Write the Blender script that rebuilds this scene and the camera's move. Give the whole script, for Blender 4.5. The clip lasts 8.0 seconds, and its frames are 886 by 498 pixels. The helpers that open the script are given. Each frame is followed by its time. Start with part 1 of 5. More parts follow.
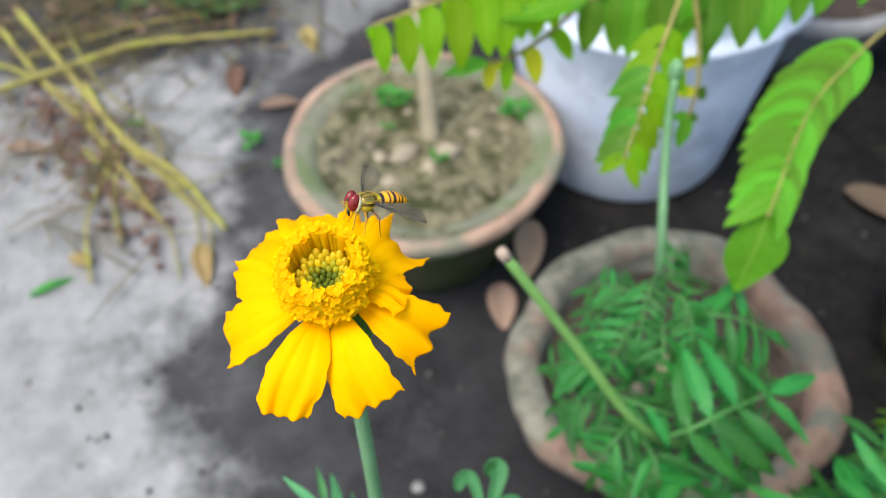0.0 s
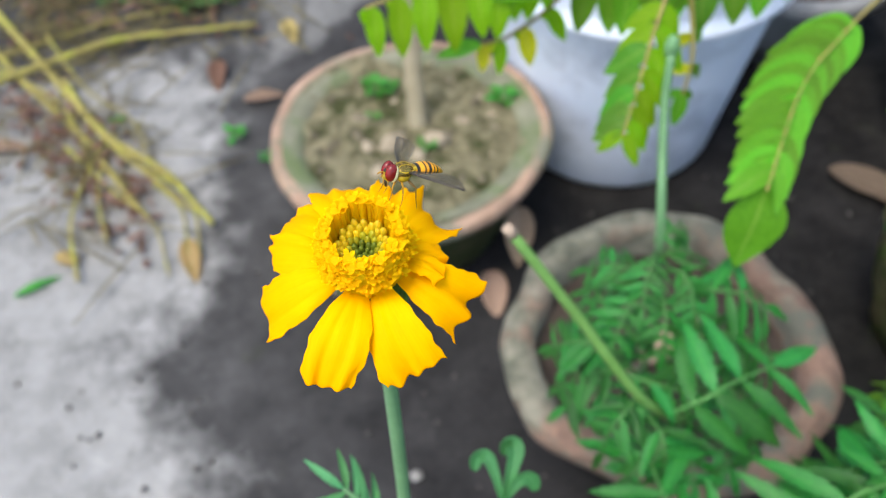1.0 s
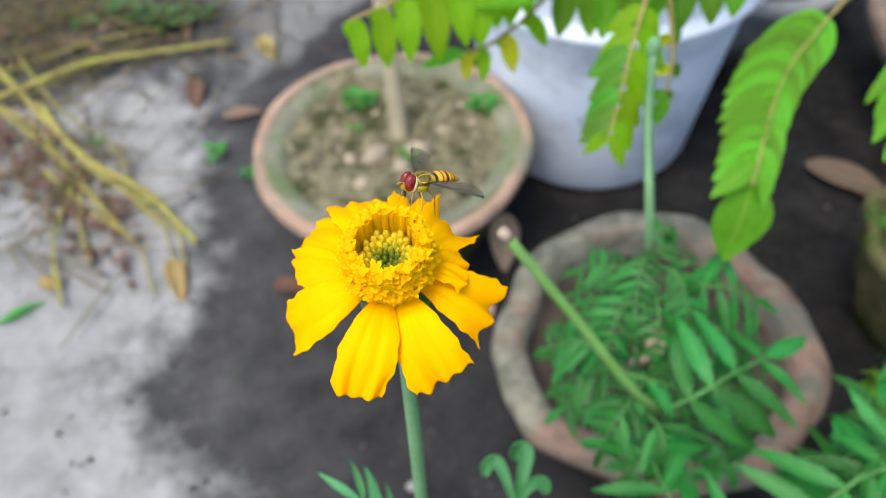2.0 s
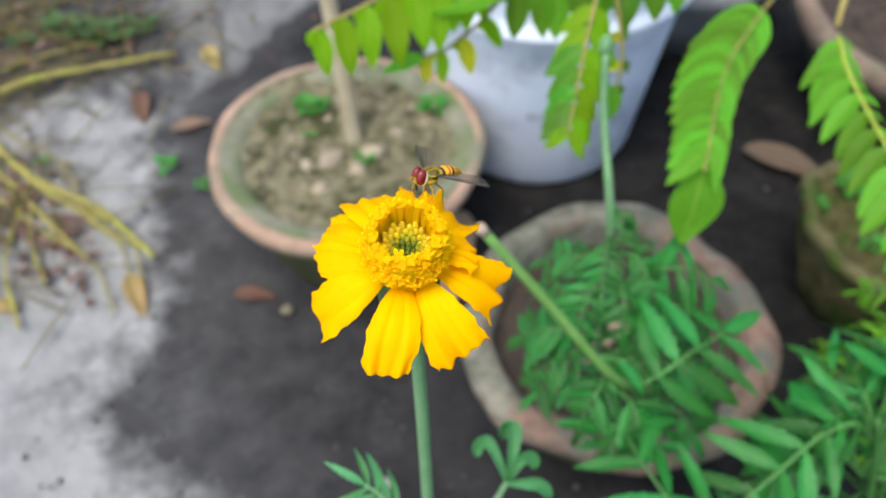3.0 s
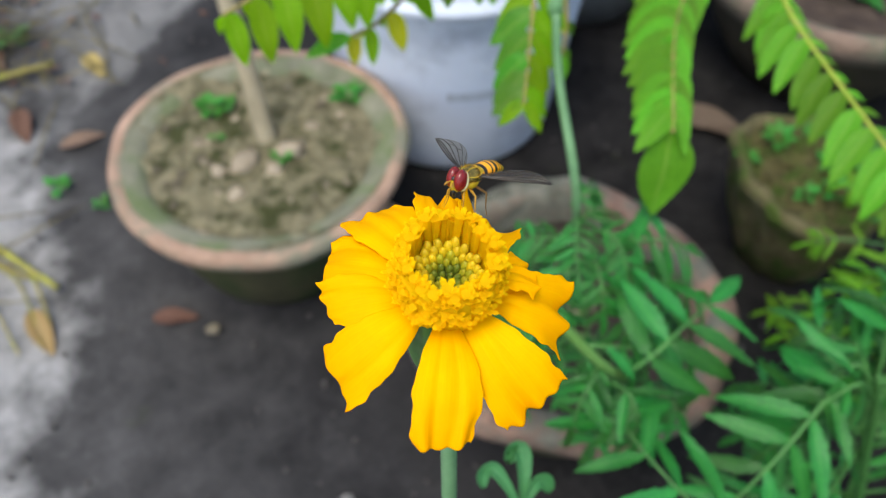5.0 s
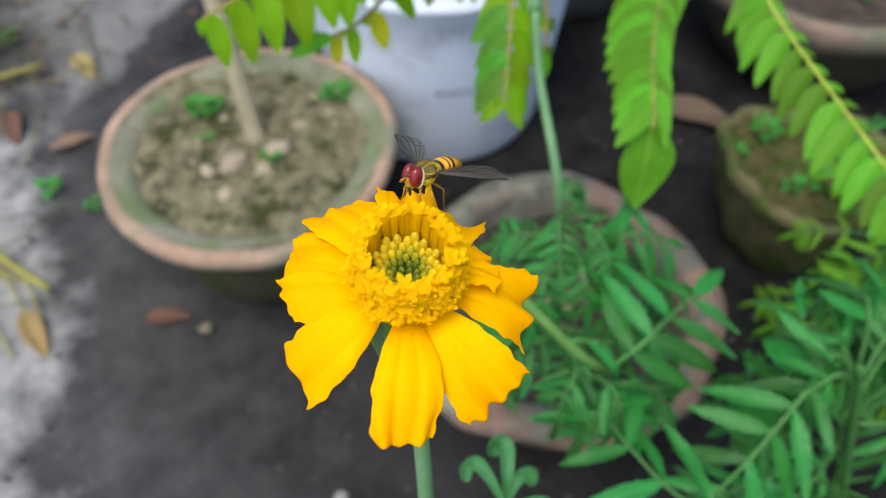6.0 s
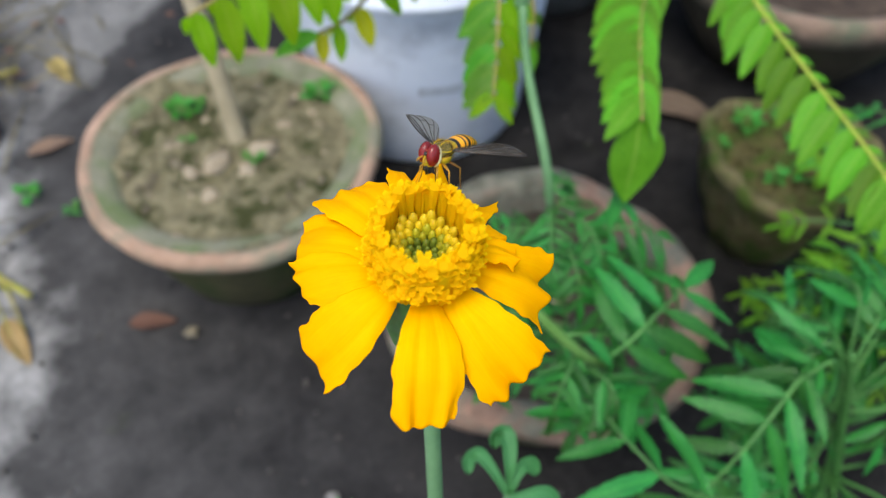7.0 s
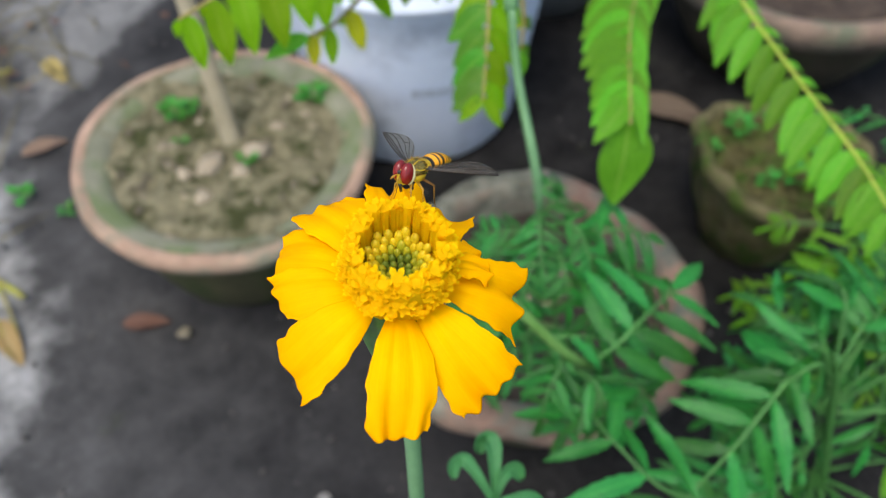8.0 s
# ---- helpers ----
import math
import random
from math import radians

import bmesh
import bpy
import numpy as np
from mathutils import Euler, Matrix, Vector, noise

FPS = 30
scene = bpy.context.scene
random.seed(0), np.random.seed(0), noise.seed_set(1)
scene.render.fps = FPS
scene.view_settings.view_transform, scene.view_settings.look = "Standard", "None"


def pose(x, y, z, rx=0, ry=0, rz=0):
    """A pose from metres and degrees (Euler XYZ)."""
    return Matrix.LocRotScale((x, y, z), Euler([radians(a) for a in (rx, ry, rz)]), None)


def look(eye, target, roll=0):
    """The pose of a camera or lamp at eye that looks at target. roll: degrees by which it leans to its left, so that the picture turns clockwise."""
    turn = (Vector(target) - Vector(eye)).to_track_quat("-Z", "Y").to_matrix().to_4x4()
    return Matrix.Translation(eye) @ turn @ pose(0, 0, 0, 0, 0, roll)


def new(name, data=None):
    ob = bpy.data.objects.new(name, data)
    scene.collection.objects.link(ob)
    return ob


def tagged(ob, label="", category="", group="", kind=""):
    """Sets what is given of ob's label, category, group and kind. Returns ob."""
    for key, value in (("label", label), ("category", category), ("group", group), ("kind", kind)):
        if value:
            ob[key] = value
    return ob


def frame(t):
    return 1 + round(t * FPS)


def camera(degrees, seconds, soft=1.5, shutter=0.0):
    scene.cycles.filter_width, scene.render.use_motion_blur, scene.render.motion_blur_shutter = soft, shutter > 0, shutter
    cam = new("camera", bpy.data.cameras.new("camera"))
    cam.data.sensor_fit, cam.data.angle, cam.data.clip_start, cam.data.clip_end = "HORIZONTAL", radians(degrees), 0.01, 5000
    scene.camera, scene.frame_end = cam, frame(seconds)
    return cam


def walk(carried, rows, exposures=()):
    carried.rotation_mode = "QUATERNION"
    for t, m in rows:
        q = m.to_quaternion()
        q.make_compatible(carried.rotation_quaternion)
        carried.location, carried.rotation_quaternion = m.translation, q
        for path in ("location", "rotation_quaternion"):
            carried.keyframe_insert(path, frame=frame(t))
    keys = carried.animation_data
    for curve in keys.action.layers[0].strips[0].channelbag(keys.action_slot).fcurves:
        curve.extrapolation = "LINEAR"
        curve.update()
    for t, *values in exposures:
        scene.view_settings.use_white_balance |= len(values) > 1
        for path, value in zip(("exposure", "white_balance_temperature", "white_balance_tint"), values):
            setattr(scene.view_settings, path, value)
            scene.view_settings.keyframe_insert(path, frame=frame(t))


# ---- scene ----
cam = camera(57.24, 8.0, soft=1.0)
cam.data.dof.use_dof = True
cam.data.dof.focus_distance = 0.1245
cam.data.dof.aperture_fstop = 20.5

# seconds, eye (x, y, z), turn (rx, ry, rz)
ROWS = [
    (0.0, -0.0000, 0.0000, 0.6597, 38.36, 2.01, -2.74),
    (0.5, -0.0072, -0.0012, 0.6600, 38.03, 2.03, -3.29),
    (1.0, -0.0092, -0.0030, 0.6551, 37.93, 1.89, -4.73),
    (1.5, -0.0153, -0.0040, 0.6543, 38.09, 1.88, -5.83),
    (1.7, -0.0152, -0.0034, 0.6551, 38.45, 2.07, -6.48),
    (2.8, -0.0244, -0.0138, 0.6641, 38.71, 1.61, -10.85),
    (3.0, -0.0292, -0.0130, 0.6675, 38.43, 1.27, -12.30),
    (3.5, -0.0278, 0.0028, 0.6574, 37.56, 1.01, -15.74),
    (4.0, -0.0345, 0.0143, 0.6402, 36.87, 0.82, -18.58),
    (4.5, -0.0424, 0.0196, 0.6365, 37.33, 0.07, -20.06),
    (4.7, -0.0442, 0.0198, 0.6359, 37.65, -0.18, -20.55),
    (5.8, -0.0395, 0.0191, 0.6431, 37.29, 0.64, -22.09),
    (6.0, -0.0384, 0.0171, 0.6404, 37.21, 0.45, -21.94),
    (6.5, -0.0385, 0.0156, 0.6358, 37.07, 0.60, -22.78),
    (7.0, -0.0429, 0.0188, 0.6381, 37.20, 0.08, -23.68),
    (7.5, -0.0449, 0.0200, 0.6361, 37.06, -0.04, -24.06),
    (8.0, -0.0404, 0.0170, 0.6400, 37.26, -0.21, -23.73),
]
walk(cam, [(t, pose(x, y, z, rx, ry, rz)) for t, x, y, z, rx, ry, rz in ROWS],
     [(0.0, 0.06, 6450, 5), (1.5, 0.01, 6450, 5), (3.5, -0.10, 6450, 5), (4.5, -0.24, 6450, 5), (8.0, -0.26, 6450, 5)])

# how the flower sways in the air, millimetres from its rest
SWAY = [
    (0.0, -0.94, 0.61, 1.82), (0.5, -0.70, 0.28, -0.02), (1.0, -0.18, 0.84, -0.67), (1.5, 0.59, -0.25, -1.57), (1.7, 0.85, 0.06, -1.31), (2.8, 1.00, -2.40, -1.30),
    (3.0, 0.35, -0.23, 0.74), (3.5, -0.20, -0.96, 0.99), (4.0, -0.16, 0.22, -0.72), (4.5, 0.23, 2.00, -2.38), (4.7, -1.00, 0.10, -4.40), (5.8, 0.91, 1.16, 2.42),
    (6.0, -0.34, -0.95, 0.58), (6.5, 0.68, 0.21, -0.40), (7.0, 0.20, -0.24, 1.85), (7.5, 0.59, -0.79, -0.40),
    (8.0, -0.11, -0.76, 0.20),
]

# the fly's own steps on the flower, millimetres
FLY_STEPS = [(0.0, 1.25, 0.03, 0.15), (1.0, 1.0, -0.05, 0.0), (3.0, 0.2, 0.1, 0.05), (3.5, 0.15, 0.2, 0.15), (4.5, 0.1, -0.1, -0.05), (6.5, -0.4, -0.4, -0.35), (7.0, -0.3, -0.55, -0.45), (8.0, -0.3, -0.5, -0.4)]


# ---- light: a bright, hazy day in open shade ----
world = bpy.data.worlds.new("sky")
scene.world = world
world.use_nodes = True
wn = world.node_tree.nodes
sky = wn.new("ShaderNodeTexSky")
sky.sky_type, sky.sun_disc = "NISHITA", False
sky.sun_elevation, sky.sun_rotation = radians(68.7), radians(-130)
sky.dust_density, sky.air_density = 3.0, 1.0
world.node_tree.links.new(sky.outputs[0], wn["Background"].inputs[0])
wn["Background"].inputs[1].default_value = 0.31
sun = new("sun", bpy.data.lights.new("sun", "SUN"))
sun.data.energy, sun.data.angle, sun.data.color = 2.5, radians(26), (1.0, 0.95, 0.86)
sun.matrix_world = look((-0.30, -0.25, 1.0), (0, 0, 0))


# ---- materials ----
def ramp(nodes, a, b, lo=0.3, hi=0.7):
    r = nodes.new("ShaderNodeValToRGB")
    r.color_ramp.elements[0].position, r.color_ramp.elements[1].position = lo, hi
    r.color_ramp.elements[0].color, r.color_ramp.elements[1].color = (*a, 1), (*b, 1)
    return r


def mix_rgb(nt, fac, a, b, kind="MIX"):
    m = nt.nodes.new("ShaderNodeMix")
    m.data_type, m.blend_type = "RGBA", kind
    for sock, v in ((m.inputs[0], fac), (m.inputs[6], a), (m.inputs[7], b)):
        if isinstance(v, (int, float)):
            sock.default_value = v
        elif isinstance(v, tuple):
            sock.default_value = (*v, 1)
        else:
            nt.links.new(v, sock)
    return m.outputs[2]


def noise_tex(nt, co, scale, detail=5.0, rough=0.55):
    n = nt.nodes.new("ShaderNodeTexNoise")
    n.inputs["Scale"].default_value, n.inputs["Detail"].default_value, n.inputs["Roughness"].default_value = scale, detail, rough
    nt.links.new(co, n.inputs["Vector"])
    return n.outputs["Fac"]


def calc(nt, op, a, b=0.0, clamp=False):
    m = nt.nodes.new("ShaderNodeMath")
    m.operation, m.use_clamp = op, clamp
    for sock, v in zip(m.inputs, (a, b)):
        if isinstance(v, (int, float)):
            sock.default_value = v
        else:
            nt.links.new(v, sock)
    return m.outputs[0]


def base_mat(name):
    m = bpy.data.materials.new(name)
    m.use_nodes = True
    nt = m.node_tree
    return m, nt, nt.nodes["Principled BSDF"], nt.nodes.new("ShaderNodeTexCoord")


def bumped(nt, b, height, strength, dist):
    bump = nt.nodes.new("ShaderNodeBump")
    bump.inputs["Strength"].default_value, bump.inputs["Distance"].default_value = strength, dist
    nt.links.new(height, bump.inputs["Height"])
    nt.links.new(bump.outputs[0], b.inputs["Normal"])


def mat(name, c1, c2, scale, rough=0.8, spec=0.3, bump=0.3, dist=0.002, c3=None, scale3=6.0, lo3=0.5, hi3=0.65, vary=0.15):
    """Two colours in a coarse and fine noise, a third one in patches, a change from object to object, and relief."""
    m, nt, b, tc = base_mat(name)
    co = tc.outputs["Object"]
    f1, f2 = noise_tex(nt, co, scale), noise_tex(nt, co, scale * 9, 4)
    r = ramp(nt.nodes, c1, c2)
    nt.links.new(calc(nt, "ADD", calc(nt, "MULTIPLY", f1, 0.7), calc(nt, "MULTIPLY", f2, 0.3)), r.inputs[0])
    col = r.outputs[0]
    if c3:
        mask = ramp(nt.nodes, (0, 0, 0), (1, 1, 1), lo3, hi3)
        nt.links.new(noise_tex(nt, co, scale3, 6, 0.65), mask.inputs[0])
        col = mix_rgb(nt, mask.outputs[0], col, c3)
    info = nt.nodes.new("ShaderNodeObjectInfo")
    hsv = nt.nodes.new("ShaderNodeHueSaturation")
    nt.links.new(calc(nt, "ADD", calc(nt, "MULTIPLY", info.outputs["Random"], vary * 2), 1 - vary), hsv.inputs["Value"])
    nt.links.new(col, hsv.inputs["Color"])
    nt.links.new(hsv.outputs[0], b.inputs["Base Color"])
    b.inputs["Roughness"].default_value, b.inputs["Specular IOR Level"].default_value = rough, spec
    if bump:
        bumped(nt, b, calc(nt, "ADD", f1, calc(nt, "MULTIPLY", f2, 0.6)), bump, dist)
    return m


def leaf_mat(name, c1, c2, rib, rough=0.45, through_light=0.35, veins=26.0, vary=0.18):
    """A leaf: blotches, a paler midrib, side veins in relief, light shining through."""
    m, nt, b, tc = base_mat(name)
    f1 = noise_tex(nt, tc.outputs["Object"], 45.0, 5)
    r = ramp(nt.nodes, c1, c2)
    nt.links.new(f1, r.inputs[0])
    sep = nt.nodes.new("ShaderNodeSeparateXYZ")
    nt.links.new(tc.outputs["UV"], sep.inputs[0])
    side = calc(nt, "ABSOLUTE", calc(nt, "SUBTRACT", sep.outputs[1], 0.5))
    on_rib = ramp(nt.nodes, (1, 1, 1), (0, 0, 0), 0.015, 0.05)
    nt.links.new(side, on_rib.inputs[0])
    wave = calc(nt, "SINE", calc(nt, "MULTIPLY", calc(nt, "SUBTRACT", sep.outputs[0], calc(nt, "MULTIPLY", side, 0.5)), veins * 2.2))
    col = mix_rgb(nt, calc(nt, "MULTIPLY", on_rib.outputs[0], 0.55), r.outputs[0], rib)
    info = nt.nodes.new("ShaderNodeObjectInfo")
    hsv = nt.nodes.new("ShaderNodeHueSaturation")
    nt.links.new(calc(nt, "ADD", calc(nt, "MULTIPLY", info.outputs["Random"], vary * 2), 1 - vary), hsv.inputs["Value"])
    nt.links.new(calc(nt, "ADD", calc(nt, "MULTIPLY", info.outputs["Random"], 0.03), 0.485), hsv.inputs["Hue"])
    nt.links.new(col, hsv.inputs["Color"])
    nt.links.new(hsv.outputs[0], b.inputs["Base Color"])
    b.inputs["Roughness"].default_value, b.inputs["Specular IOR Level"].default_value = rough, 0.4
    bumped(nt, b, calc(nt, "ADD", calc(nt, "MULTIPLY", wave, 0.25), f1), 0.35, 0.001)
    thin = nt.nodes.new("ShaderNodeBsdfTranslucent")
    nt.links.new(hsv.outputs[0], thin.inputs[0])
    both = nt.nodes.new("ShaderNodeMixShader")
    both.inputs[0].default_value = through_light
    nt.links.new(b.outputs[0], both.inputs[1])
    nt.links.new(thin.outputs[0], both.inputs[2])
    nt.links.new(both.outputs[0], nt.nodes["Material Output"].inputs[0])
    return m


def petal_mat(name, c1, c2, tip, glow=0.3):
    """Velvety ray floret: golden, more orange at the end, with fine streaks along it."""
    m, nt, b, tc = base_mat(name)
    sep = nt.nodes.new("ShaderNodeSeparateXYZ")
    nt.links.new(tc.outputs["UV"], sep.inputs[0])
    stretch = nt.nodes.new("ShaderNodeMapping")
    stretch.inputs["Scale"].default_value = (2.0, 38.0, 1.0)
    nt.links.new(tc.outputs["UV"], stretch.inputs[0])
    f1 = noise_tex(nt, stretch.outputs[0], 1.0, 4)
    f2 = noise_tex(nt, tc.outputs["Object"], 180.0, 4)
    r = ramp(nt.nodes, c1, c2)
    nt.links.new(calc(nt, "ADD", calc(nt, "MULTIPLY", f1, 0.5), calc(nt, "MULTIPLY", f2, 0.5)), r.inputs[0])
    end = ramp(nt.nodes, (0, 0, 0), (1, 1, 1), 0.45, 1.0)
    nt.links.new(sep.outputs[0], end.inputs[0])
    col = mix_rgb(nt, calc(nt, "MULTIPLY", end.outputs[0], 0.7), r.outputs[0], tip)
    nt.links.new(col, b.inputs["Base Color"])
    b.inputs["Roughness"].default_value, b.inputs["Specular IOR Level"].default_value = 0.6, 0.03
    bumped(nt, b, calc(nt, "ADD", calc(nt, "MULTIPLY", f1, 0.5), calc(nt, "MULTIPLY", f2, 0.5)), 0.22, 0.0006)
    thin = nt.nodes.new("ShaderNodeBsdfTranslucent")
    nt.links.new(col, thin.inputs[0])
    both = nt.nodes.new("ShaderNodeMixShader")
    both.inputs[0].default_value = glow
    nt.links.new(b.outputs[0], both.inputs[1])
    nt.links.new(thin.outputs[0], both.inputs[2])
    nt.links.new(both.outputs[0], nt.nodes["Material Output"].inputs[0])
    return m


def ground_mat():
    """Damp dark earth and cement, with a worn crust of pale concrete on one side and farther back."""
    m, nt, b, tc = base_mat("yard_ground")
    co = tc.outputs["Object"]
    sep = nt.nodes.new("ShaderNodeSeparateXYZ")
    nt.links.new(co, sep.inputs[0])
    x, y = sep.outputs[0], sep.outputs[1]
    big, mid, fine = noise_tex(nt, co, 5.0, 3), noise_tex(nt, co, 22.0, 6, 0.65), noise_tex(nt, co, 220.0, 4)
    dark = ramp(nt.nodes, (0.012, 0.0115, 0.0125), (0.044, 0.042, 0.043), 0.3, 0.75)
    nt.links.new(calc(nt, "ADD", calc(nt, "MULTIPLY", mid, 0.65), calc(nt, "MULTIPLY", fine, 0.35)), dark.inputs[0])
    pale = ramp(nt.nodes, (0.150, 0.147, 0.142), (0.345, 0.335, 0.33), 0.30, 0.68)
    nt.links.new(calc(nt, "ADD", calc(nt, "MULTIPLY", mid, 0.75), calc(nt, "MULTIPLY", fine, 0.25)), pale.inputs[0])
    # the crust's edge runs along x = -0.235, frayed, with a bay and then a tongue towards the flower
    tongue = calc(nt, "MULTIPLY", calc(nt, "MULTIPLY", calc(nt, "SUBTRACT", 0.365, y), 12.0, True), 0.055)
    bay = calc(nt, "MULTIPLY", calc(nt, "SUBTRACT", 1.0, calc(nt, "MULTIPLY", calc(nt, "ABSOLUTE", calc(nt, "SUBTRACT", y, 0.41)), 11.0), True), 0.045)
    edge = calc(nt, "ADD", -0.195, calc(nt, "SUBTRACT", tongue, bay))
    fray = calc(nt, "ADD", calc(nt, "MULTIPLY", calc(nt, "SUBTRACT", big, 0.5), 0.17), calc(nt, "MULTIPLY", calc(nt, "SUBTRACT", mid, 0.5), 0.16))
    side = calc(nt, "MULTIPLY", calc(nt, "SUBTRACT", calc(nt, "ADD", edge, fray), x), 12.0, True)
    back = calc(nt, "MULTIPLY", calc(nt, "SUBTRACT", calc(nt, "SUBTRACT", y, 0.965), calc(nt, "ADD", calc(nt, "MULTIPLY", x, 0.9), fray)), 22.0, True)
    back = calc(nt, "MULTIPLY", back, calc(nt, "MULTIPLY", calc(nt, "ADD", calc(nt, "ADD", x, 0.27), fray), 10.0, True))
    crust = calc(nt, "MAXIMUM", calc(nt, "MULTIPLY", side, calc(nt, "MULTIPLY", calc(nt, "SUBTRACT", calc(nt, "ADD", 0.90, fray), y), 12.0, True)), calc(nt, "MULTIPLY", back, 0.6))
    right = calc(nt, "MULTIPLY", calc(nt, "SUBTRACT", 0.12, x), 8.0, True)
    dust = calc(nt, "MULTIPLY", calc(nt, "MULTIPLY", calc(nt, "SUBTRACT", calc(nt, "ADD", -0.02, fray), x), 4.5, True), 0.16)
    col = mix_rgb(nt, calc(nt, "MAXIMUM", dust, calc(nt, "MULTIPLY", crust, right)), dark.outputs[0], pale.outputs[0])
    # black garden soil between the pots on the other side
    black = ramp(nt.nodes, (0, 0, 0), (1, 1, 1), 0.2, 0.8)
    nt.links.new(calc(nt, "MULTIPLY", calc(nt, "ADD", calc(nt, "SUBTRACT", x, 0.025), calc(nt, "MULTIPLY", fray, 1.2)), 7.0, True), black.inputs[0])
    earth = ramp(nt.nodes, (0.004, 0.0038, 0.0038), (0.036, 0.033, 0.032), 0.35, 0.75)
    nt.links.new(calc(nt, "ADD", calc(nt, "MULTIPLY", mid, 0.6), calc(nt, "MULTIPLY", fine, 0.4)), earth.inputs[0])
    col = mix_rgb(nt, black.outputs[0], col, earth.outputs[0])
    moss = ramp(nt.nodes, (0, 0, 0), (1, 1, 1), 0.62, 0.75)
    nt.links.new(noise_tex(nt, co, 9.0, 6, 0.7), moss.inputs[0])
    col = mix_rgb(nt, calc(nt, "MULTIPLY", moss.outputs[0], 0.35), col, (0.055, 0.07, 0.025))
    nt.links.new(col, b.inputs["Base Color"])
    b.inputs["Roughness"].default_value, b.inputs["Specular IOR Level"].default_value = 0.9, 0.12
    bumped(nt, b, calc(nt, "ADD", mid, calc(nt, "MULTIPLY", fine, 0.5)), 0.6, 0.004)
    return m


def lichen_shade_mat():
    """Old terracotta, red-brown and chipped, crusted grey-green with lichen on one side; the other is coloured darker
    as its shade.
    """
    m = mat("old_grey_terracotta", (0.075, 0.053, 0.042), (0.37, 0.225, 0.165), 44, 0.9, 0.2, 0.9, 0.005, (0.125, 0.122, 0.096), 22, 0.48, 0.60)
    nt = m.node_tree
    b = nt.nodes["Principled BSDF"]
    tc = nt.nodes.new("ShaderNodeTexCoord")
    sep = nt.nodes.new("ShaderNodeSeparateXYZ")
    nt.links.new(tc.outputs["Object"], sep.inputs[0])
    patch = noise_tex(nt, tc.outputs["Object"], 17.0, 5, 0.65)
    # lichen thins towards the near side, left darker: the rim's shade put into colour
    far = calc(nt, "ADD", calc(nt, "SUBTRACT", calc(nt, "MULTIPLY", sep.outputs[1], 5.5), calc(nt, "MULTIPLY", sep.outputs[0], 4.0)), calc(nt, "MULTIPLY", calc(nt, "SUBTRACT", patch, 0.47), 4.5))
    grain = ramp(nt.nodes, (0.105, 0.108, 0.078), (0.265, 0.245, 0.190), 0.35, 0.65)
    nt.links.new(noise_tex(nt, tc.outputs["Object"], 70.0, 5), grain.inputs[0])
    col = mix_rgb(nt, calc(nt, "MULTIPLY", calc(nt, "MAXIMUM", far, 0.0), 1.6, True), b.inputs["Base Color"].links[0].from_socket, grain.outputs[0])
    nt.links.new(col, b.inputs["Base Color"])
    return m


GROUND = ground_mat()
PETAL = petal_mat("marigold_petal", (0.97, 0.487, 0.0), (1.0, 0.628, 0.0), (1.0, 0.445, 0.0), glow=0.32)
FLORET = petal_mat("marigold_floret", (1.0, 0.72, 0.004), (1.0, 0.82, 0.012), (1.0, 0.77, 0.008), glow=0.65)
BUD_OUT = mat("bud_yellow", (0.50, 0.37, 0.005), (0.68, 0.49, 0.010), 300, 0.5, 0.4, 0.15, 0.0004)
BUD_MID = mat("bud_olive", (0.25, 0.26, 0.008), (0.38, 0.35, 0.014), 300, 0.5, 0.4, 0.15, 0.0004)
BUD_IN = mat("bud_green", (0.06, 0.10, 0.008), (0.18, 0.22, 0.018), 300, 0.5, 0.4, 0.15, 0.0004)
STEM = mat("stem_green", (0.10, 0.22, 0.09), (0.17, 0.33, 0.15), 60, 0.5, 0.4, 0.2, 0.0006)
STEM_BRIGHT = mat("stem_bright_green", (0.12, 0.26, 0.05), (0.20, 0.38, 0.10), 60, 0.5, 0.4, 0.2, 0.0006)
LEAF_STALK = mat("marigold_leaf_stalk", (0.04, 0.14, 0.03), (0.08, 0.21, 0.05), 80, 0.5, 0.3, 0.1, 0.0006)
CUT = mat("cut_pith", (0.26, 0.18, 0.13), (0.44, 0.34, 0.26), 300, 0.9, 0.2, 0.4, 0.0006)
CALYX = leaf_mat("calyx_green", (0.05, 0.13, 0.02), (0.09, 0.21, 0.04), (0.15, 0.28, 0.06), 0.5, 0.15)
MARI_LEAF = leaf_mat("marigold_leaf", (0.007, 0.086, 0.010), (0.043, 0.245, 0.031), (0.09, 0.31, 0.05), 0.36, 0.20, vary=0.42)
MARI_LEAF.node_tree.nodes["Principled BSDF"].inputs["Specular IOR Level"].default_value = 0.42
YOUNG_LEAF = leaf_mat("young_marigold_leaf", (0.09, 0.27, 0.006), (0.20, 0.46, 0.014), (0.24, 0.46, 0.06), 0.45, 0.4)
TREE_LEAF = leaf_mat("tree_leaflet", (0.075, 0.255, 0.010), (0.180, 0.42, 0.026), (0.26, 0.42, 0.06), 0.36, 0.42, vary=0.40)
TREE_LEAF.node_tree.nodes["Principled BSDF"].inputs["Specular IOR Level"].default_value = 0.22
TREE_DARK = leaf_mat("dark_tree_leaflet", (0.055, 0.20, 0.008), (0.11, 0.32, 0.015), (0.25, 0.38, 0.06), 0.4, 0.35)
TREE_YOUNG = leaf_mat("young_tree_leaflet", (0.20, 0.45, 0.002), (0.33, 0.60, 0.006), (0.40, 0.55, 0.05), 0.45, 0.6)
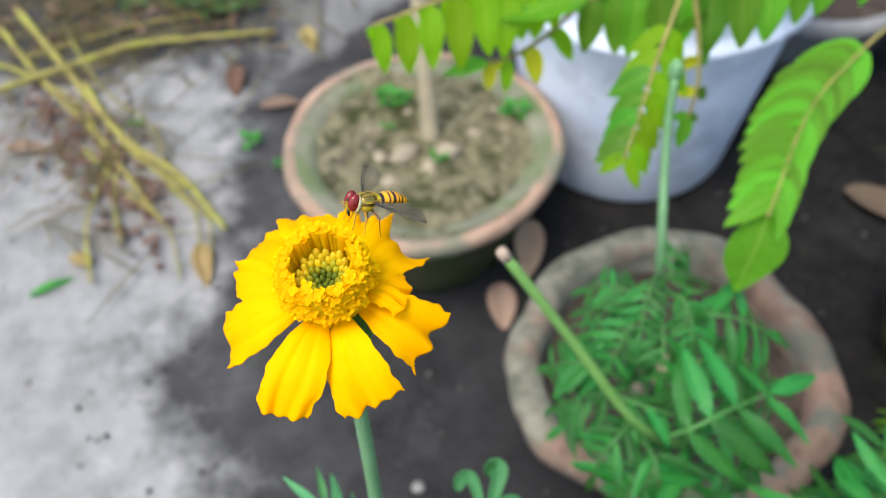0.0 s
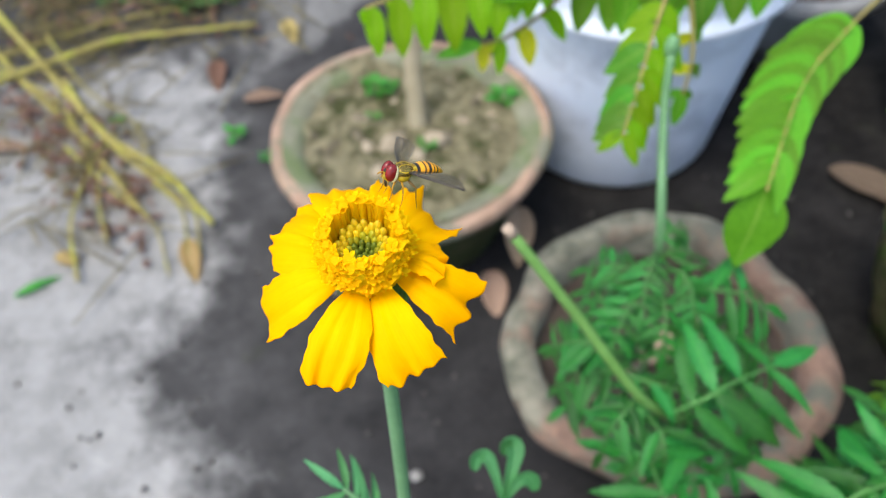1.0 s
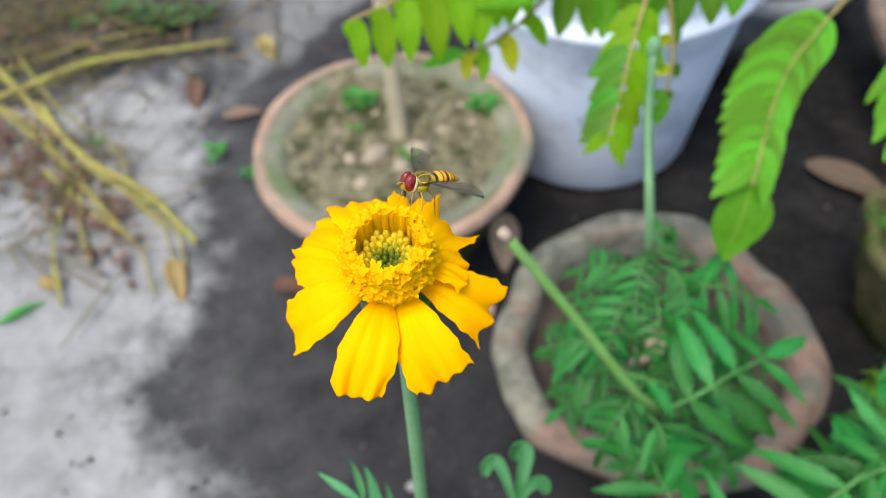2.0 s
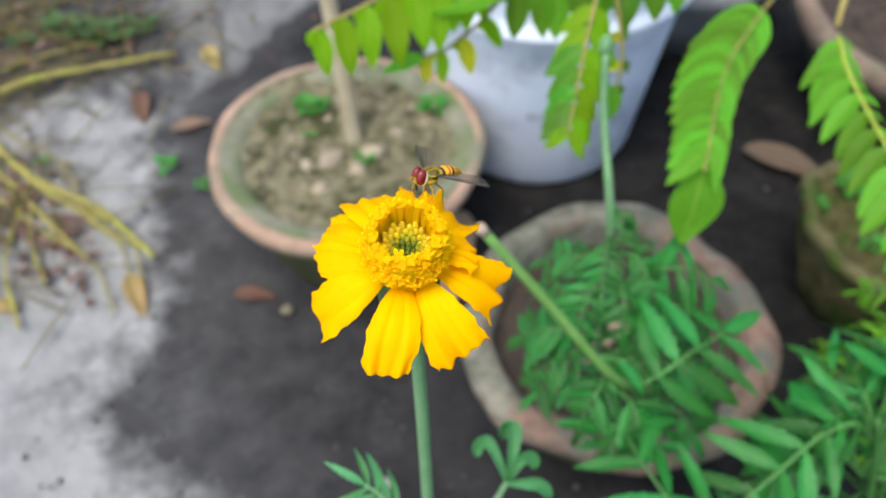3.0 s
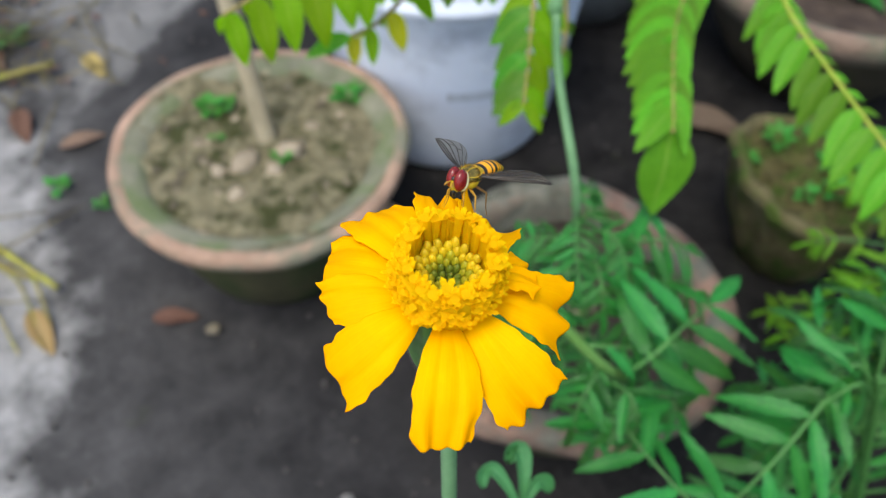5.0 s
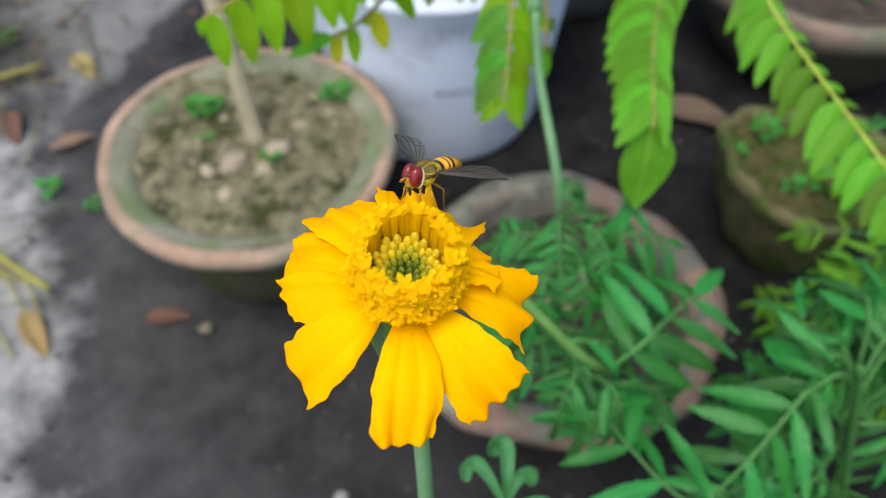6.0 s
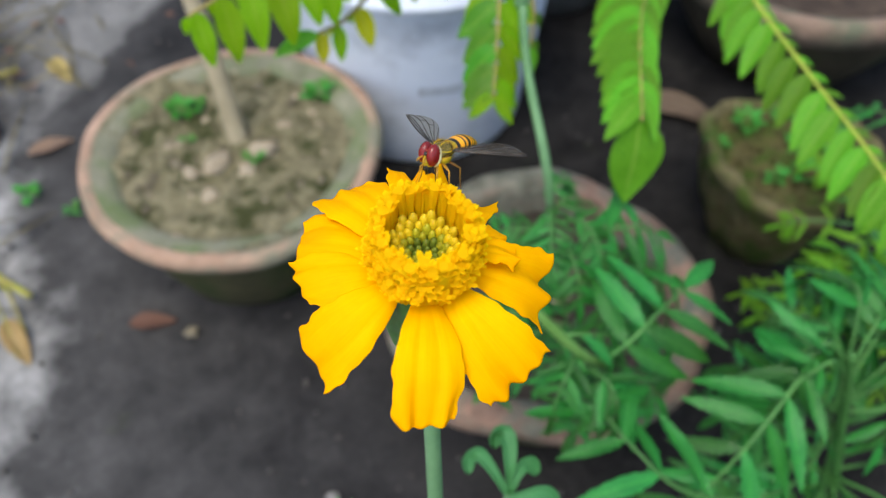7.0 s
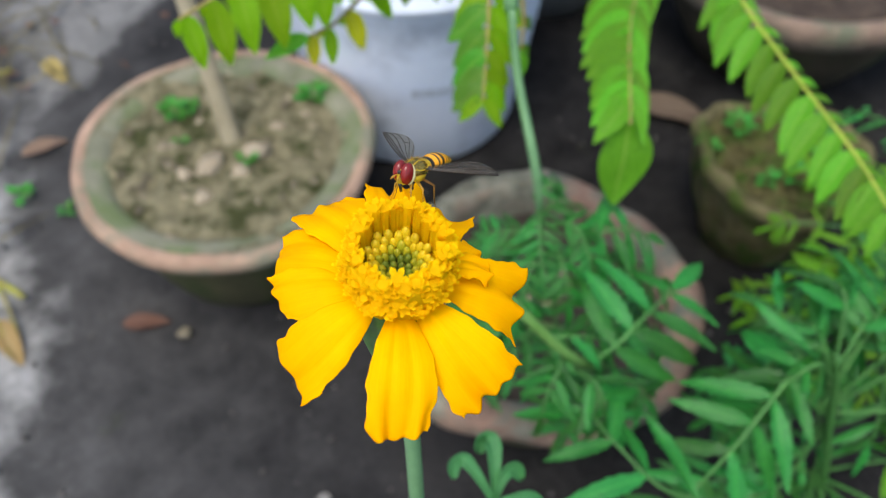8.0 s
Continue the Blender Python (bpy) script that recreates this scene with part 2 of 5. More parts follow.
YELLOW_LEAF = leaf_mat("yellow_leaflet", (0.50, 0.50, 0.008), (0.68, 0.66, 0.015), (0.6, 0.6, 0.1), 0.5, 0.5)
STALK_GREEN = mat("green_leaf_stalk", (0.22, 0.30, 0.03), (0.36, 0.42, 0.06), 80, 0.6, 0.3, 0.2, 0.0006)
SPRIG_LEAF = leaf_mat("sprig_leaf", (0.05, 0.21, 0.06), (0.10, 0.34, 0.11), (0.16, 0.40, 0.16), 0.45, 0.25)
RACHIS = mat("leaf_stalk", (0.20, 0.16, 0.05), (0.34, 0.28, 0.08), 80, 0.6, 0.3, 0.2, 0.0006)
BARK = mat("young_bark", (0.29, 0.245, 0.16), (0.48, 0.41, 0.29), 40, 0.9, 0.1, 0.4, 0.001)
TWIG = mat("brown_twig", (0.09, 0.065, 0.045), (0.18, 0.13, 0.09), 60, 0.85, 0.2, 0.5, 0.001)
POT_MOSSY = mat("mossy_terracotta", (0.110, 0.115, 0.075), (0.245, 0.235, 0.175), 38, 0.9, 0.2, 0.6, 0.003, (0.115, 0.145, 0.065), 16, 0.44, 0.60)
# algae-green pot walls, the shade under their rims put into a darker colour
POT_BODY = mat("shaded_algae_terracotta", (0.035, 0.034, 0.016), (0.105, 0.090, 0.045), 18, 0.85, 0.25, 0.5, 0.002, (0.03, 0.045, 0.012), 10, 0.45, 0.62)
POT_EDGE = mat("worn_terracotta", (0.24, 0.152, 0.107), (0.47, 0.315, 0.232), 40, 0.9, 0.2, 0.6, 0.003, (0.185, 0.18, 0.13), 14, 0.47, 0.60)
POT_RIM = mat("dull_clay_rim", (0.10, 0.075, 0.055), (0.29, 0.20, 0.155), 40, 0.9, 0.2, 0.7, 0.004, (0.12, 0.125, 0.085), 16, 0.45, 0.6)
POT_OLD = lichen_shade_mat()
POT_MOSS = mat("moss_covered_pot", (0.055, 0.052, 0.020), (0.28, 0.235, 0.125), 80, 0.95, 0.1, 0.9, 0.006, (0.075, 0.11, 0.024), 40, 0.47, 0.60)
SOIL_MOSS = mat("mossy_soil", (0.035, 0.034, 0.012), (0.22, 0.19, 0.085), 90, 0.95, 0.1, 0.9, 0.006, (0.07, 0.115, 0.022), 44, 0.46, 0.6)
POT_GREY = mat("grey_cement_pot", (0.14, 0.14, 0.143), (0.29, 0.285, 0.28), 18, 0.9, 0.2, 0.4, 0.002)
POT_CLAY = mat("brown_clay_pot", (0.03, 0.027, 0.016), (0.10, 0.075, 0.05), 14, 0.85, 0.25, 0.4, 0.002, (0.035, 0.05, 0.015), 9, 0.5, 0.66)
SOIL_DRY = mat("dry_soil", (0.066, 0.062, 0.032), (0.37, 0.325, 0.205), 80, 0.95, 0.1, 0.9, 0.004, (0.060, 0.066, 0.026), 34, 0.50, 0.62)
SOIL_DARK = mat("dark_soil", (0.035, 0.026, 0.022), (0.10, 0.075, 0.06), 55, 0.95, 0.15, 0.9, 0.004)
GRIT = mat("dark_grit", (0.035, 0.033, 0.032), (0.11, 0.10, 0.095), 60, 0.95, 0.1, 0.4, 0.002)
STONE = mat("clod", (0.12, 0.10, 0.07), (0.31, 0.265, 0.19), 60, 0.95, 0.1, 0.6, 0.002, vary=0.4)
CLOD_PALE = mat("pale_clod", (0.33, 0.265, 0.19), (0.50, 0.42, 0.315), 60, 0.95, 0.1, 0.6, 0.002)
PEBBLE = mat("pale_pebble", (0.24, 0.225, 0.21), (0.36, 0.34, 0.325), 80, 0.8, 0.3, 0.3, 0.001)
PLASTIC = mat("white_plastic", (0.69, 0.74, 0.87), (0.79, 0.83, 0.94), 9, 0.42, 0.45, 0.08, 0.001, (0.38, 0.41, 0.49), 10, 0.51, 0.72, vary=0.0)
PRINT = mat("grey_print", (0.42, 0.44, 0.48), (0.52, 0.54, 0.58), 40, 0.5, 0.4, 0.0)
STRAW = mat("yellow_straw", (0.17, 0.135, 0.040), (0.33, 0.285, 0.085), 40, 0.75, 0.25, 0.3, 0.001, (0.32, 0.33, 0.05), 30, 0.50, 0.64, vary=0.22)
DRY_TAN = leaf_mat("dry_tan_leaf", (0.15, 0.095, 0.065), (0.25, 0.165, 0.115), (0.22, 0.155, 0.11), 0.8, 0.1)
DRY_PALE = leaf_mat("dry_pale_leaf", (0.27, 0.18, 0.125), (0.47, 0.325, 0.235), (0.36, 0.26, 0.19), 0.8, 0.1)
DRY_BROWN = leaf_mat("dry_brown_leaf", (0.07, 0.045, 0.032), (0.14, 0.095, 0.07), (0.12, 0.085, 0.06), 0.8, 0.1)
DRY_RED = leaf_mat("dry_red_leaf", (0.085, 0.040, 0.026), (0.16, 0.078, 0.05), (0.16, 0.085, 0.055), 0.75, 0.1)
DRY_YELLOW = leaf_mat("dry_yellow_leaf", (0.30, 0.215, 0.065), (0.42, 0.31, 0.12), (0.6, 0.5, 0.25), 0.75, 0.15)
WEED = leaf_mat("weed_leaf", (0.035, 0.20, 0.02), (0.08, 0.33, 0.035), (0.15, 0.38, 0.08), 0.45, 0.3)
WEED_DULL = leaf_mat("dull_weed_leaf", (0.035, 0.075, 0.016), (0.085, 0.145, 0.035), (0.07, 0.14, 0.05), 0.55, 0.2)
STRAW_OLD = mat("grey_straw", (0.075, 0.062, 0.028), (0.21, 0.175, 0.075), 40, 0.85, 0.15, 0.3, 0.001)
EYE_RED = mat("fly_eye", (0.11, 0.005, 0.005), (0.24, 0.014, 0.012), 900, 0.25, 0.5, 0.1, 0.0001, vary=0.0)
FLY_BODY = mat("fly_bronze", (0.035, 0.024, 0.006), (0.42, 0.29, 0.05), 700, 0.20, 1.0, 0.3, 0.0002, vary=0.0)
FLY_BODY.node_tree.nodes["Principled BSDF"].inputs["Metallic"].default_value = 0.7
FLY_YELLOW = mat("fly_yellow", (0.26, 0.17, 0.006), (0.74, 0.53, 0.02), 700, 0.4, 0.4, 0.2, 0.0002, vary=0.0)
FLY_RIM = mat("fly_eye_rim", (0.72, 0.62, 0.30), (0.85, 0.76, 0.45), 700, 0.5, 0.3, 0.1, 0.0002, vary=0.0)
FLY_LEG = mat("fly_leg", (0.20, 0.09, 0.008), (0.58, 0.31, 0.016), 500, 0.4, 0.4, 0.0, vary=0.0)
FLY_LEG_DARK = mat("fly_hind_leg", (0.05, 0.022, 0.006), (0.26, 0.13, 0.012), 500, 0.4, 0.4, 0.0, vary=0.0)
FLY_DARK = mat("fly_dark", (0.012, 0.009, 0.007), (0.035, 0.025, 0.018), 700, 0.3, 0.5, 0.1, 0.0002, vary=0.0)


def abdomen_mat():
    """Orange, with one broad and one thin black band on each of its segments."""
    m, nt, b, tc = base_mat("fly_abdomen")
    sep = nt.nodes.new("ShaderNodeSeparateXYZ")
    nt.links.new(tc.outputs["UV"], sep.inputs[0])
    r = nt.nodes.new("ShaderNodeValToRGB")
    cr = r.color_ramp
    cr.interpolation = "LINEAR"
    black, orange = (0.012, 0.008, 0.006, 1), (0.86, 0.37, 0.010, 1)
    cr.elements[0].position, cr.elements[0].color = 0.0, black
    cr.elements[1].position, cr.elements[1].color = 1.0, (0.25, 0.08, 0.01, 1)
    for lo, hi in ((0.10, 0.18), (0.305, 0.345), (0.43, 0.51), (0.59, 0.62), (0.69, 0.75), (0.82, 0.845), (0.90, 0.94)):
        for p, c in ((lo - 0.012, orange), (lo + 0.006, black), (hi - 0.006, black), (hi + 0.012, orange)):
            cr.elements.new(p).color = c
    nt.links.new(sep.outputs[0], r.inputs[0])
    nt.links.new(r.outputs[0], b.inputs["Base Color"])
    b.inputs["Roughness"].default_value = 0.3
    return m


def wing_mat():
    """A clear membrane with a brownish tint."""
    m, nt, b, tc = base_mat("fly_wing")
    b.inputs["Base Color"].default_value = (0.11, 0.095, 0.075, 1)
    b.inputs["Roughness"].default_value = 0.2
    clear = nt.nodes.new("ShaderNodeBsdfTransparent")
    clear.inputs[0].default_value = (0.84, 0.81, 0.76, 1)
    both = nt.nodes.new("ShaderNodeMixShader")
    both.inputs[0].default_value = 0.30
    nt.links.new(clear.outputs[0], both.inputs[1])
    nt.links.new(b.outputs[0], both.inputs[2])
    nt.links.new(both.outputs[0], nt.nodes["Material Output"].inputs[0])
    return m


FLY_ABDOMEN, FLY_WING = abdomen_mat(), wing_mat()


# ---- geometry helpers ----
class Geo:
    """Vertices, faces and (u, v) by vertex, to be made one mesh."""

    def __init__(self):
        self.v, self.f, self.uv = [], [], []

    def grid(self, nu, nv, fn, close_v=False):
        start = len(self.v)
        cols = nv if close_v else nv + 1
        for i in range(nu + 1):
            for j in range(cols):
                u, v = i / nu, j / nv
                self.v.append(tuple(fn(u, v)))
                self.uv.append((u, v))
        for i in range(nu):
            for j in range(nv):
                j2 = (j + 1) % cols
                self.f.append((start + i * cols + j, start + i * cols + j2, start + (i + 1) * cols + j2, start + (i + 1) * cols + j))
        return self

    def cap(self, ring):
        self.f.append(tuple(ring))
        return self

    def tube(self, path, radii, seg=8):
        pts = [Vector(p) for p in path]
        if isinstance(radii, (int, float)):
            radii = [radii] * len(pts)
        t0 = (pts[1] - pts[0]).normalized()
        side = t0.cross(Vector((0, 0, 1)) if abs(t0.z) < 0.9 else Vector((1, 0, 0))).normalized()
        start = len(self.v)
        for i, p in enumerate(pts):
            t = (pts[min(i + 1, len(pts) - 1)] - pts[max(i - 1, 0)]).normalized()
            side = (side - t * side.dot(t)).normalized()
            up = t.cross(side)
            for k in range(seg):
                a = 2 * math.pi * k / seg
                self.v.append(tuple(p + (side * math.cos(a) + up * math.sin(a)) * radii[i]))
                self.uv.append((i / (len(pts) - 1), k / seg))
        for i in range(len(pts) - 1):
            for k in range(seg):
                k2 = (k + 1) % seg
                self.f.append((start + i * seg + k, start + i * seg + k2, start + (i + 1) * seg + k2, start + (i + 1) * seg + k))
        self.f.append(tuple(range(start + seg - 1, start - 1, -1)))
        last = start + (len(pts) - 1) * seg
        self.f.append(tuple(range(last, last + seg)))
        return self

    def ball(self, centre, radii, nu=10, nv=14, fn=None):
        c = Vector(centre)

        def at(u, v):
            a, b = math.pi * (0.001 + 0.998 * u), 2 * math.pi * v
            d = Vector((math.cos(a), math.sin(a) * math.cos(b), math.sin(a) * math.sin(b)))
            p = Vector((d.x * radii[0], d.y * radii[1], d.z * radii[2]))
            return c + (fn(d, p) if fn else p)
        return self.grid(nu, nv, at, True)

    def mesh(self, name, smooth=True):
        me = bpy.data.meshes.new(name)
        me.from_pydata(self.v, [], self.f)
        layer = me.uv_layers.new(name="uv")
        for loop in me.loops:
            layer.data[loop.index].uv = self.uv[loop.vertex_index]
        if smooth:
            me.polygons.foreach_set("use_smooth", [True] * len(me.polygons))
        me.update()
        return me


def thing(name, x, y, z, label, category, group="", kind=""):
    ob = new(name)
    ob.empty_display_size = 0.01
    ob.location = (x, y, z)
    return tagged(ob, label, category, group, kind)


def part(name, geo, material, parent, label="", m=None, smooth=True, thick=0.0):
    me = geo if isinstance(geo, bpy.types.Mesh) else geo.mesh(name, smooth)
    if not me.materials:
        me.materials.append(material)
    ob = new(name, me)
    ob.parent = parent
    if m is not None:
        ob.matrix_basis = m
    if thick:
        s = ob.modifiers.new("thickness", "SOLIDIFY")
        s.thickness, s.offset = thick, 0.0
    if label:
        ob["label"] = label
    return ob


def single(name, geo, material, x, y, z, label, category, group="", kind="", smooth=True, turn=(0, 0, 0)):
    """A thing of one mesh."""
    ob = part(name, geo, material, None, "", pose(x, y, z, *turn), smooth)
    return tagged(ob, label, category, group, kind)


def bend(points, n=14):
    """A smooth line through the points (Catmull-Rom)."""
    p = [Vector(q) for q in points]
    p = [p[0] * 2 - p[1], *p, p[-1] * 2 - p[-2]]
    out = []
    spans = len(p) - 3
    for i in range(n + 1):
        s = min(i / n * spans, spans - 1e-6)
        k, t = int(s), s - int(s)
        a, b, c, d = p[k:k + 4]
        out.append(0.5 * (2 * b + (c - a) * t + (2 * a - 5 * b + 4 * c - d) * t * t + (3 * b - a - 3 * c + d) * t ** 3))
    return out


def basis(place, along, up, scale=1.0):
    """A pose at place with x along and z near up."""
    x = Vector(along).normalized()
    y = Vector(up).cross(x).normalized()
    z = x.cross(y)
    m = Matrix((x, y, z)).transposed().to_4x4()
    return Matrix.Translation(place) @ m @ Matrix.Scale(scale, 4)


def taper(r0, r1, n):
    return [r0 + (r1 - r0) * i / (n - 1) for i in range(n)]


def blade(width, fold=0.12, arch=0.15, blunt=0.75, saw=0.0, nu=10, nv=4, seed=0, point=0.75):
    """One leaflet of length 1 along x: pointed, keeled along the midrib, bent down to its end."""
    rng = random.Random(seed)
    ph = rng.random() * 6

    def at(u, v):
        s = 2 * v - 1
        w = width * 0.5 * max(0.02, math.sin(math.pi * min(1, u ** blunt * 0.985 + 0.012)) ** point)
        if saw:
            w *= 1 + saw * math.sin(u * 50) * (1 if abs(s) > 0.9 else 0.0)
        return (u, s * w, fold * abs(s) * w * 2 - arch * u * u + 0.012 * math.sin(u * 9 + ph + s))
    return Geo().grid(nu, nv, at)


# ---- the yard ----
def ground():
    g = Geo()
    n = 60

    def at(u, v):
        # dense near the pots, out to the horizon
        def spread(q):
            s = 2 * q - 1
            return 0.9 * s + 60 * s ** 9
        x, y = spread(u), 0.55 + spread(v)
        near = max(0.0, 1 - max(abs(x), abs(y - 0.55)) / 2.0)
        return (x, y, near * 0.004 * (noise.noise((x * 9, y * 9, 0)) - 0.4))
    g.grid(n, n, at)
    single("ground", g, GROUND, 0, 0, 0, "dark damp earth with a worn crust of pale concrete", "ground", kind="structure")


def wobble(a, seed, amount):
    return 1 + amount * (math.sin(3 * a + seed) * 0.5 + math.sin(5 * a + seed * 2.3) * 0.3 + math.sin(9 * a + seed * 3.1) * 0.25 + 0.5 * noise.noise((math.cos(a) * 4 + seed, math.sin(a) * 4, seed)))


def lathe(profile, seed=0.0, amount=0.0, seg=72):
    """A body of revolution from (radius, height) pairs, a little out of round."""
    n = len(profile) - 1

    def at(u, v):
        i = min(n, int(round(u * n)))
        r, z = profile[i]
        a = 2 * math.pi * v
        k = wobble(a, seed, amount) if r > 0.01 else 1
        return (r * k * math.cos(a), r * k * math.sin(a), z * (1 + amount * 0.5 * math.sin(2 * a + seed)) + (amount * 0.03 * noise.noise((math.cos(a) * 6, math.sin(a) * 6, z * 40 + seed))))
    return Geo().grid(n, seg, at, True)


def soil_disc(radius, z, rough, seed, lap=0.0):
    def at(u, v):
        r, a = radius * u, 2 * math.pi * v
        x, y = r * math.cos(a), r * math.sin(a)
        h = rough * (noise.fractal((x * 45 + seed, y * 45, seed), 1.0, 2.0, 4) + 0.7 * noise.noise((x * 160, y * 160, seed))) * min(1, (1 - u) * 6 + 0.2)
        return (x, y, z + h + lap * max(0.0, (u - 0.82) / 0.18) ** 1.5)
    return Geo().grid(36, 90, at, True)


def stone(radius, seed, flat=0.7):
    def dent(d, p):
        return p * (1 + 0.60 * noise.noise(d * 1.6 + Vector((seed, seed * 2, 0))) + 0.28 * noise.noise(d * 5 + Vector((0, seed, 0))))
    return Geo().ball((0, 0, 0), (radius, radius * 0.85, radius * flat), 9, 12, dent)


def bowl_pot():
    x, y = -0.012, 0.552
    pot = thing("flower_pot", x, y, 0, "shallow mossy terracotta bowl pot with dry soil, standing on the ground", "pot", "pots in the yard")
    part("body", lathe([(0.0, 0.0), (0.082, 0.0), (0.086, 0.006), (0.098, 0.04), (0.108, 0.08), (0.112, 0.104), (0.113, 0.112)], 1.0, 0.012), POT_BODY, pot, "terracotta wall green with algae, darkened as if shaded by the rim")
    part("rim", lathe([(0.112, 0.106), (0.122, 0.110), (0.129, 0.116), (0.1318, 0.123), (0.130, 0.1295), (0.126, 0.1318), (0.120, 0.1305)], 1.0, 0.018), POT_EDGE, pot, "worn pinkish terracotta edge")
    part("lip", lathe([(0.1205, 0.1300), (0.116, 0.1295), (0.108, 0.1270), (0.101, 0.1235), (0.0985, 0.116), (0.097, 0.10)], 1.0, 0.018), POT_MOSSY, pot, "broad inner lip grey-green with moss")
    part("soil", soil_disc(0.119, 0.1222, 0.0050, 3.0, 0.0080), SOIL_DRY, pot, "dry greyish-brown soil")
    rng = random.Random(4)
    shapes = [stone(1.0, k * 1.7).mesh("clod") for k in range(5)]
    pale = [stone(1.0, 60 + k * 1.7).mesh("clod") for k in range(3)]
    spots = [(-0.016, -0.012, 0.0135), (0.026, -0.012, 0.013), (0.006, -0.030, 0.009), (-0.04, -0.014, 0.008), (0.05, 0.01, 0.007), (-0.03, -0.045, 0.007), (0.015, 0.045, 0.006)]
    for k in range(84):
        a, r = rng.uniform(0, 6.28), 0.106 * rng.random() ** 0.5
        spots.append((r * math.cos(a), r * math.sin(a), rng.choice((0.0016, 0.0022, 0.0030, 0.0046))))
    for k, (sx, sy, r) in enumerate(spots):
        part("clod", *((pale[k % 3], CLOD_PALE) if k < 5 or k % 5 == 0 else (shapes[k % 5], STONE)), pot, "", pose(sx, sy, 0.1215 + r * 0.12, rng.uniform(-25, 25), 0, rng.uniform(0, 360)) @ Matrix.Scale(r, 4))
    return x, y


def old_pot():
    x, y = 0.170, 0.308
    pot = thing("flower_pot", x, y, 0, "old grey-brown terracotta pot with a chipped broad rim, holding a marigold", "pot", "pots in the yard")
    part("body", lathe([(0.0, 0.0), (0.072, 0.0), (0.076, 0.006), (0.089, 0.05), (0.102, 0.095), (0.105, 0.104)], 4.0, 0.02), POT_BODY, pot, "algae-green wall, darkened as if shaded by the rim")
    part("rim", lathe([(0.105, 0.097), (0.117, 0.100), (0.1230, 0.108), (0.1245, 0.118), (0.1220, 0.1255), (0.116, 0.1305), (0.108, 0.1310), (0.1010, 0.1275), (0.0975, 0.119), (0.0965, 0.085)], 4.0, 0.050, 120), POT_OLD, pot, "chipped rim with grey and pink patches")
    part("soil", soil_disc(0.100, 0.098, 0.004, 8.0), SOIL_DARK, pot, "dark moist soil")
    rng = random.Random(9)
    shapes = [stone(1.0, 20 + k * 1.7).mesh("clod") for k in range(3)]
    for k in range(16):
        a, r = rng.uniform(0, 6.28), 0.078 * rng.random() ** 0.5
        part("clod", shapes[k % 3], STONE, pot, "", pose(r * math.cos(a), r * math.sin(a), 0.102, 0, 0, rng.uniform(0, 360)) @ Matrix.Scale(rng.uniform(0.002, 0.007), 4))


def side_pots():
    # a mossy pot beside, a brown clay pot behind it, a grey one farther back
    pot = thing("flower_pot", 0.445, 0.362, 0, "small mossy pale-brown pot full of weeds", "pot", "pots in the yard")
    part("body", lathe([(0.0, 0.0), (0.045, 0.0), (0.058, 0.03), (0.068, 0.07), (0.072, 0.10)], 2.0, 0.10), POT_MOSS, pot)
    part("rim", lathe([(0.0715, 0.095), (0.076, 0.100), (0.077, 0.110), (0.073, 0.115), (0.066, 0.113), (0.064, 0.10)], 2.0, 0.10), POT_MOSS, pot)
    part("soil", soil_disc(0.067, 0.108, 0.012, 5.0), SOIL_MOSS, pot, "mossy soil")
    pot = thing("flower_pot", 0.66, 0.60, 0, "large brown clay pot with a thick rim", "pot", "pots in the yard")
    part("body", lathe([(0.0, 0.0), (0.10, 0.0), (0.13, 0.05), (0.15, 0.10), (0.155, 0.115)], 3.0, 0.01), POT_CLAY, pot)
    part("rim", lathe([(0.154, 0.11), (0.168, 0.114), (0.170, 0.135), (0.163, 0.142), (0.150, 0.138), (0.147, 0.12)], 3.0, 0.012), POT_RIM, pot, "lighter worn rim")
    part("soil", soil_disc(0.15, 0.122, 0.006, 6.0), SOIL_DARK, pot)
    pot = thing("flower_pot", 0.455, 0.825, 0, "grey cement pot standing at the back", "pot", "pots in the yard")
    part("body", lathe([(0.0, 0.0), (0.085, 0.0), (0.10, 0.05), (0.112, 0.09)], 5.0, 0.01), POT_GREY, pot)
    part("rim", lathe([(0.111, 0.086), (0.122, 0.09), (0.124, 0.108), (0.118, 0.113), (0.108, 0.110), (0.105, 0.095)], 5.0, 0.01), POT_GREY, pot)
    part("soil", soil_disc(0.108, 0.097, 0.005, 7.0), SOIL_DARK, pot)


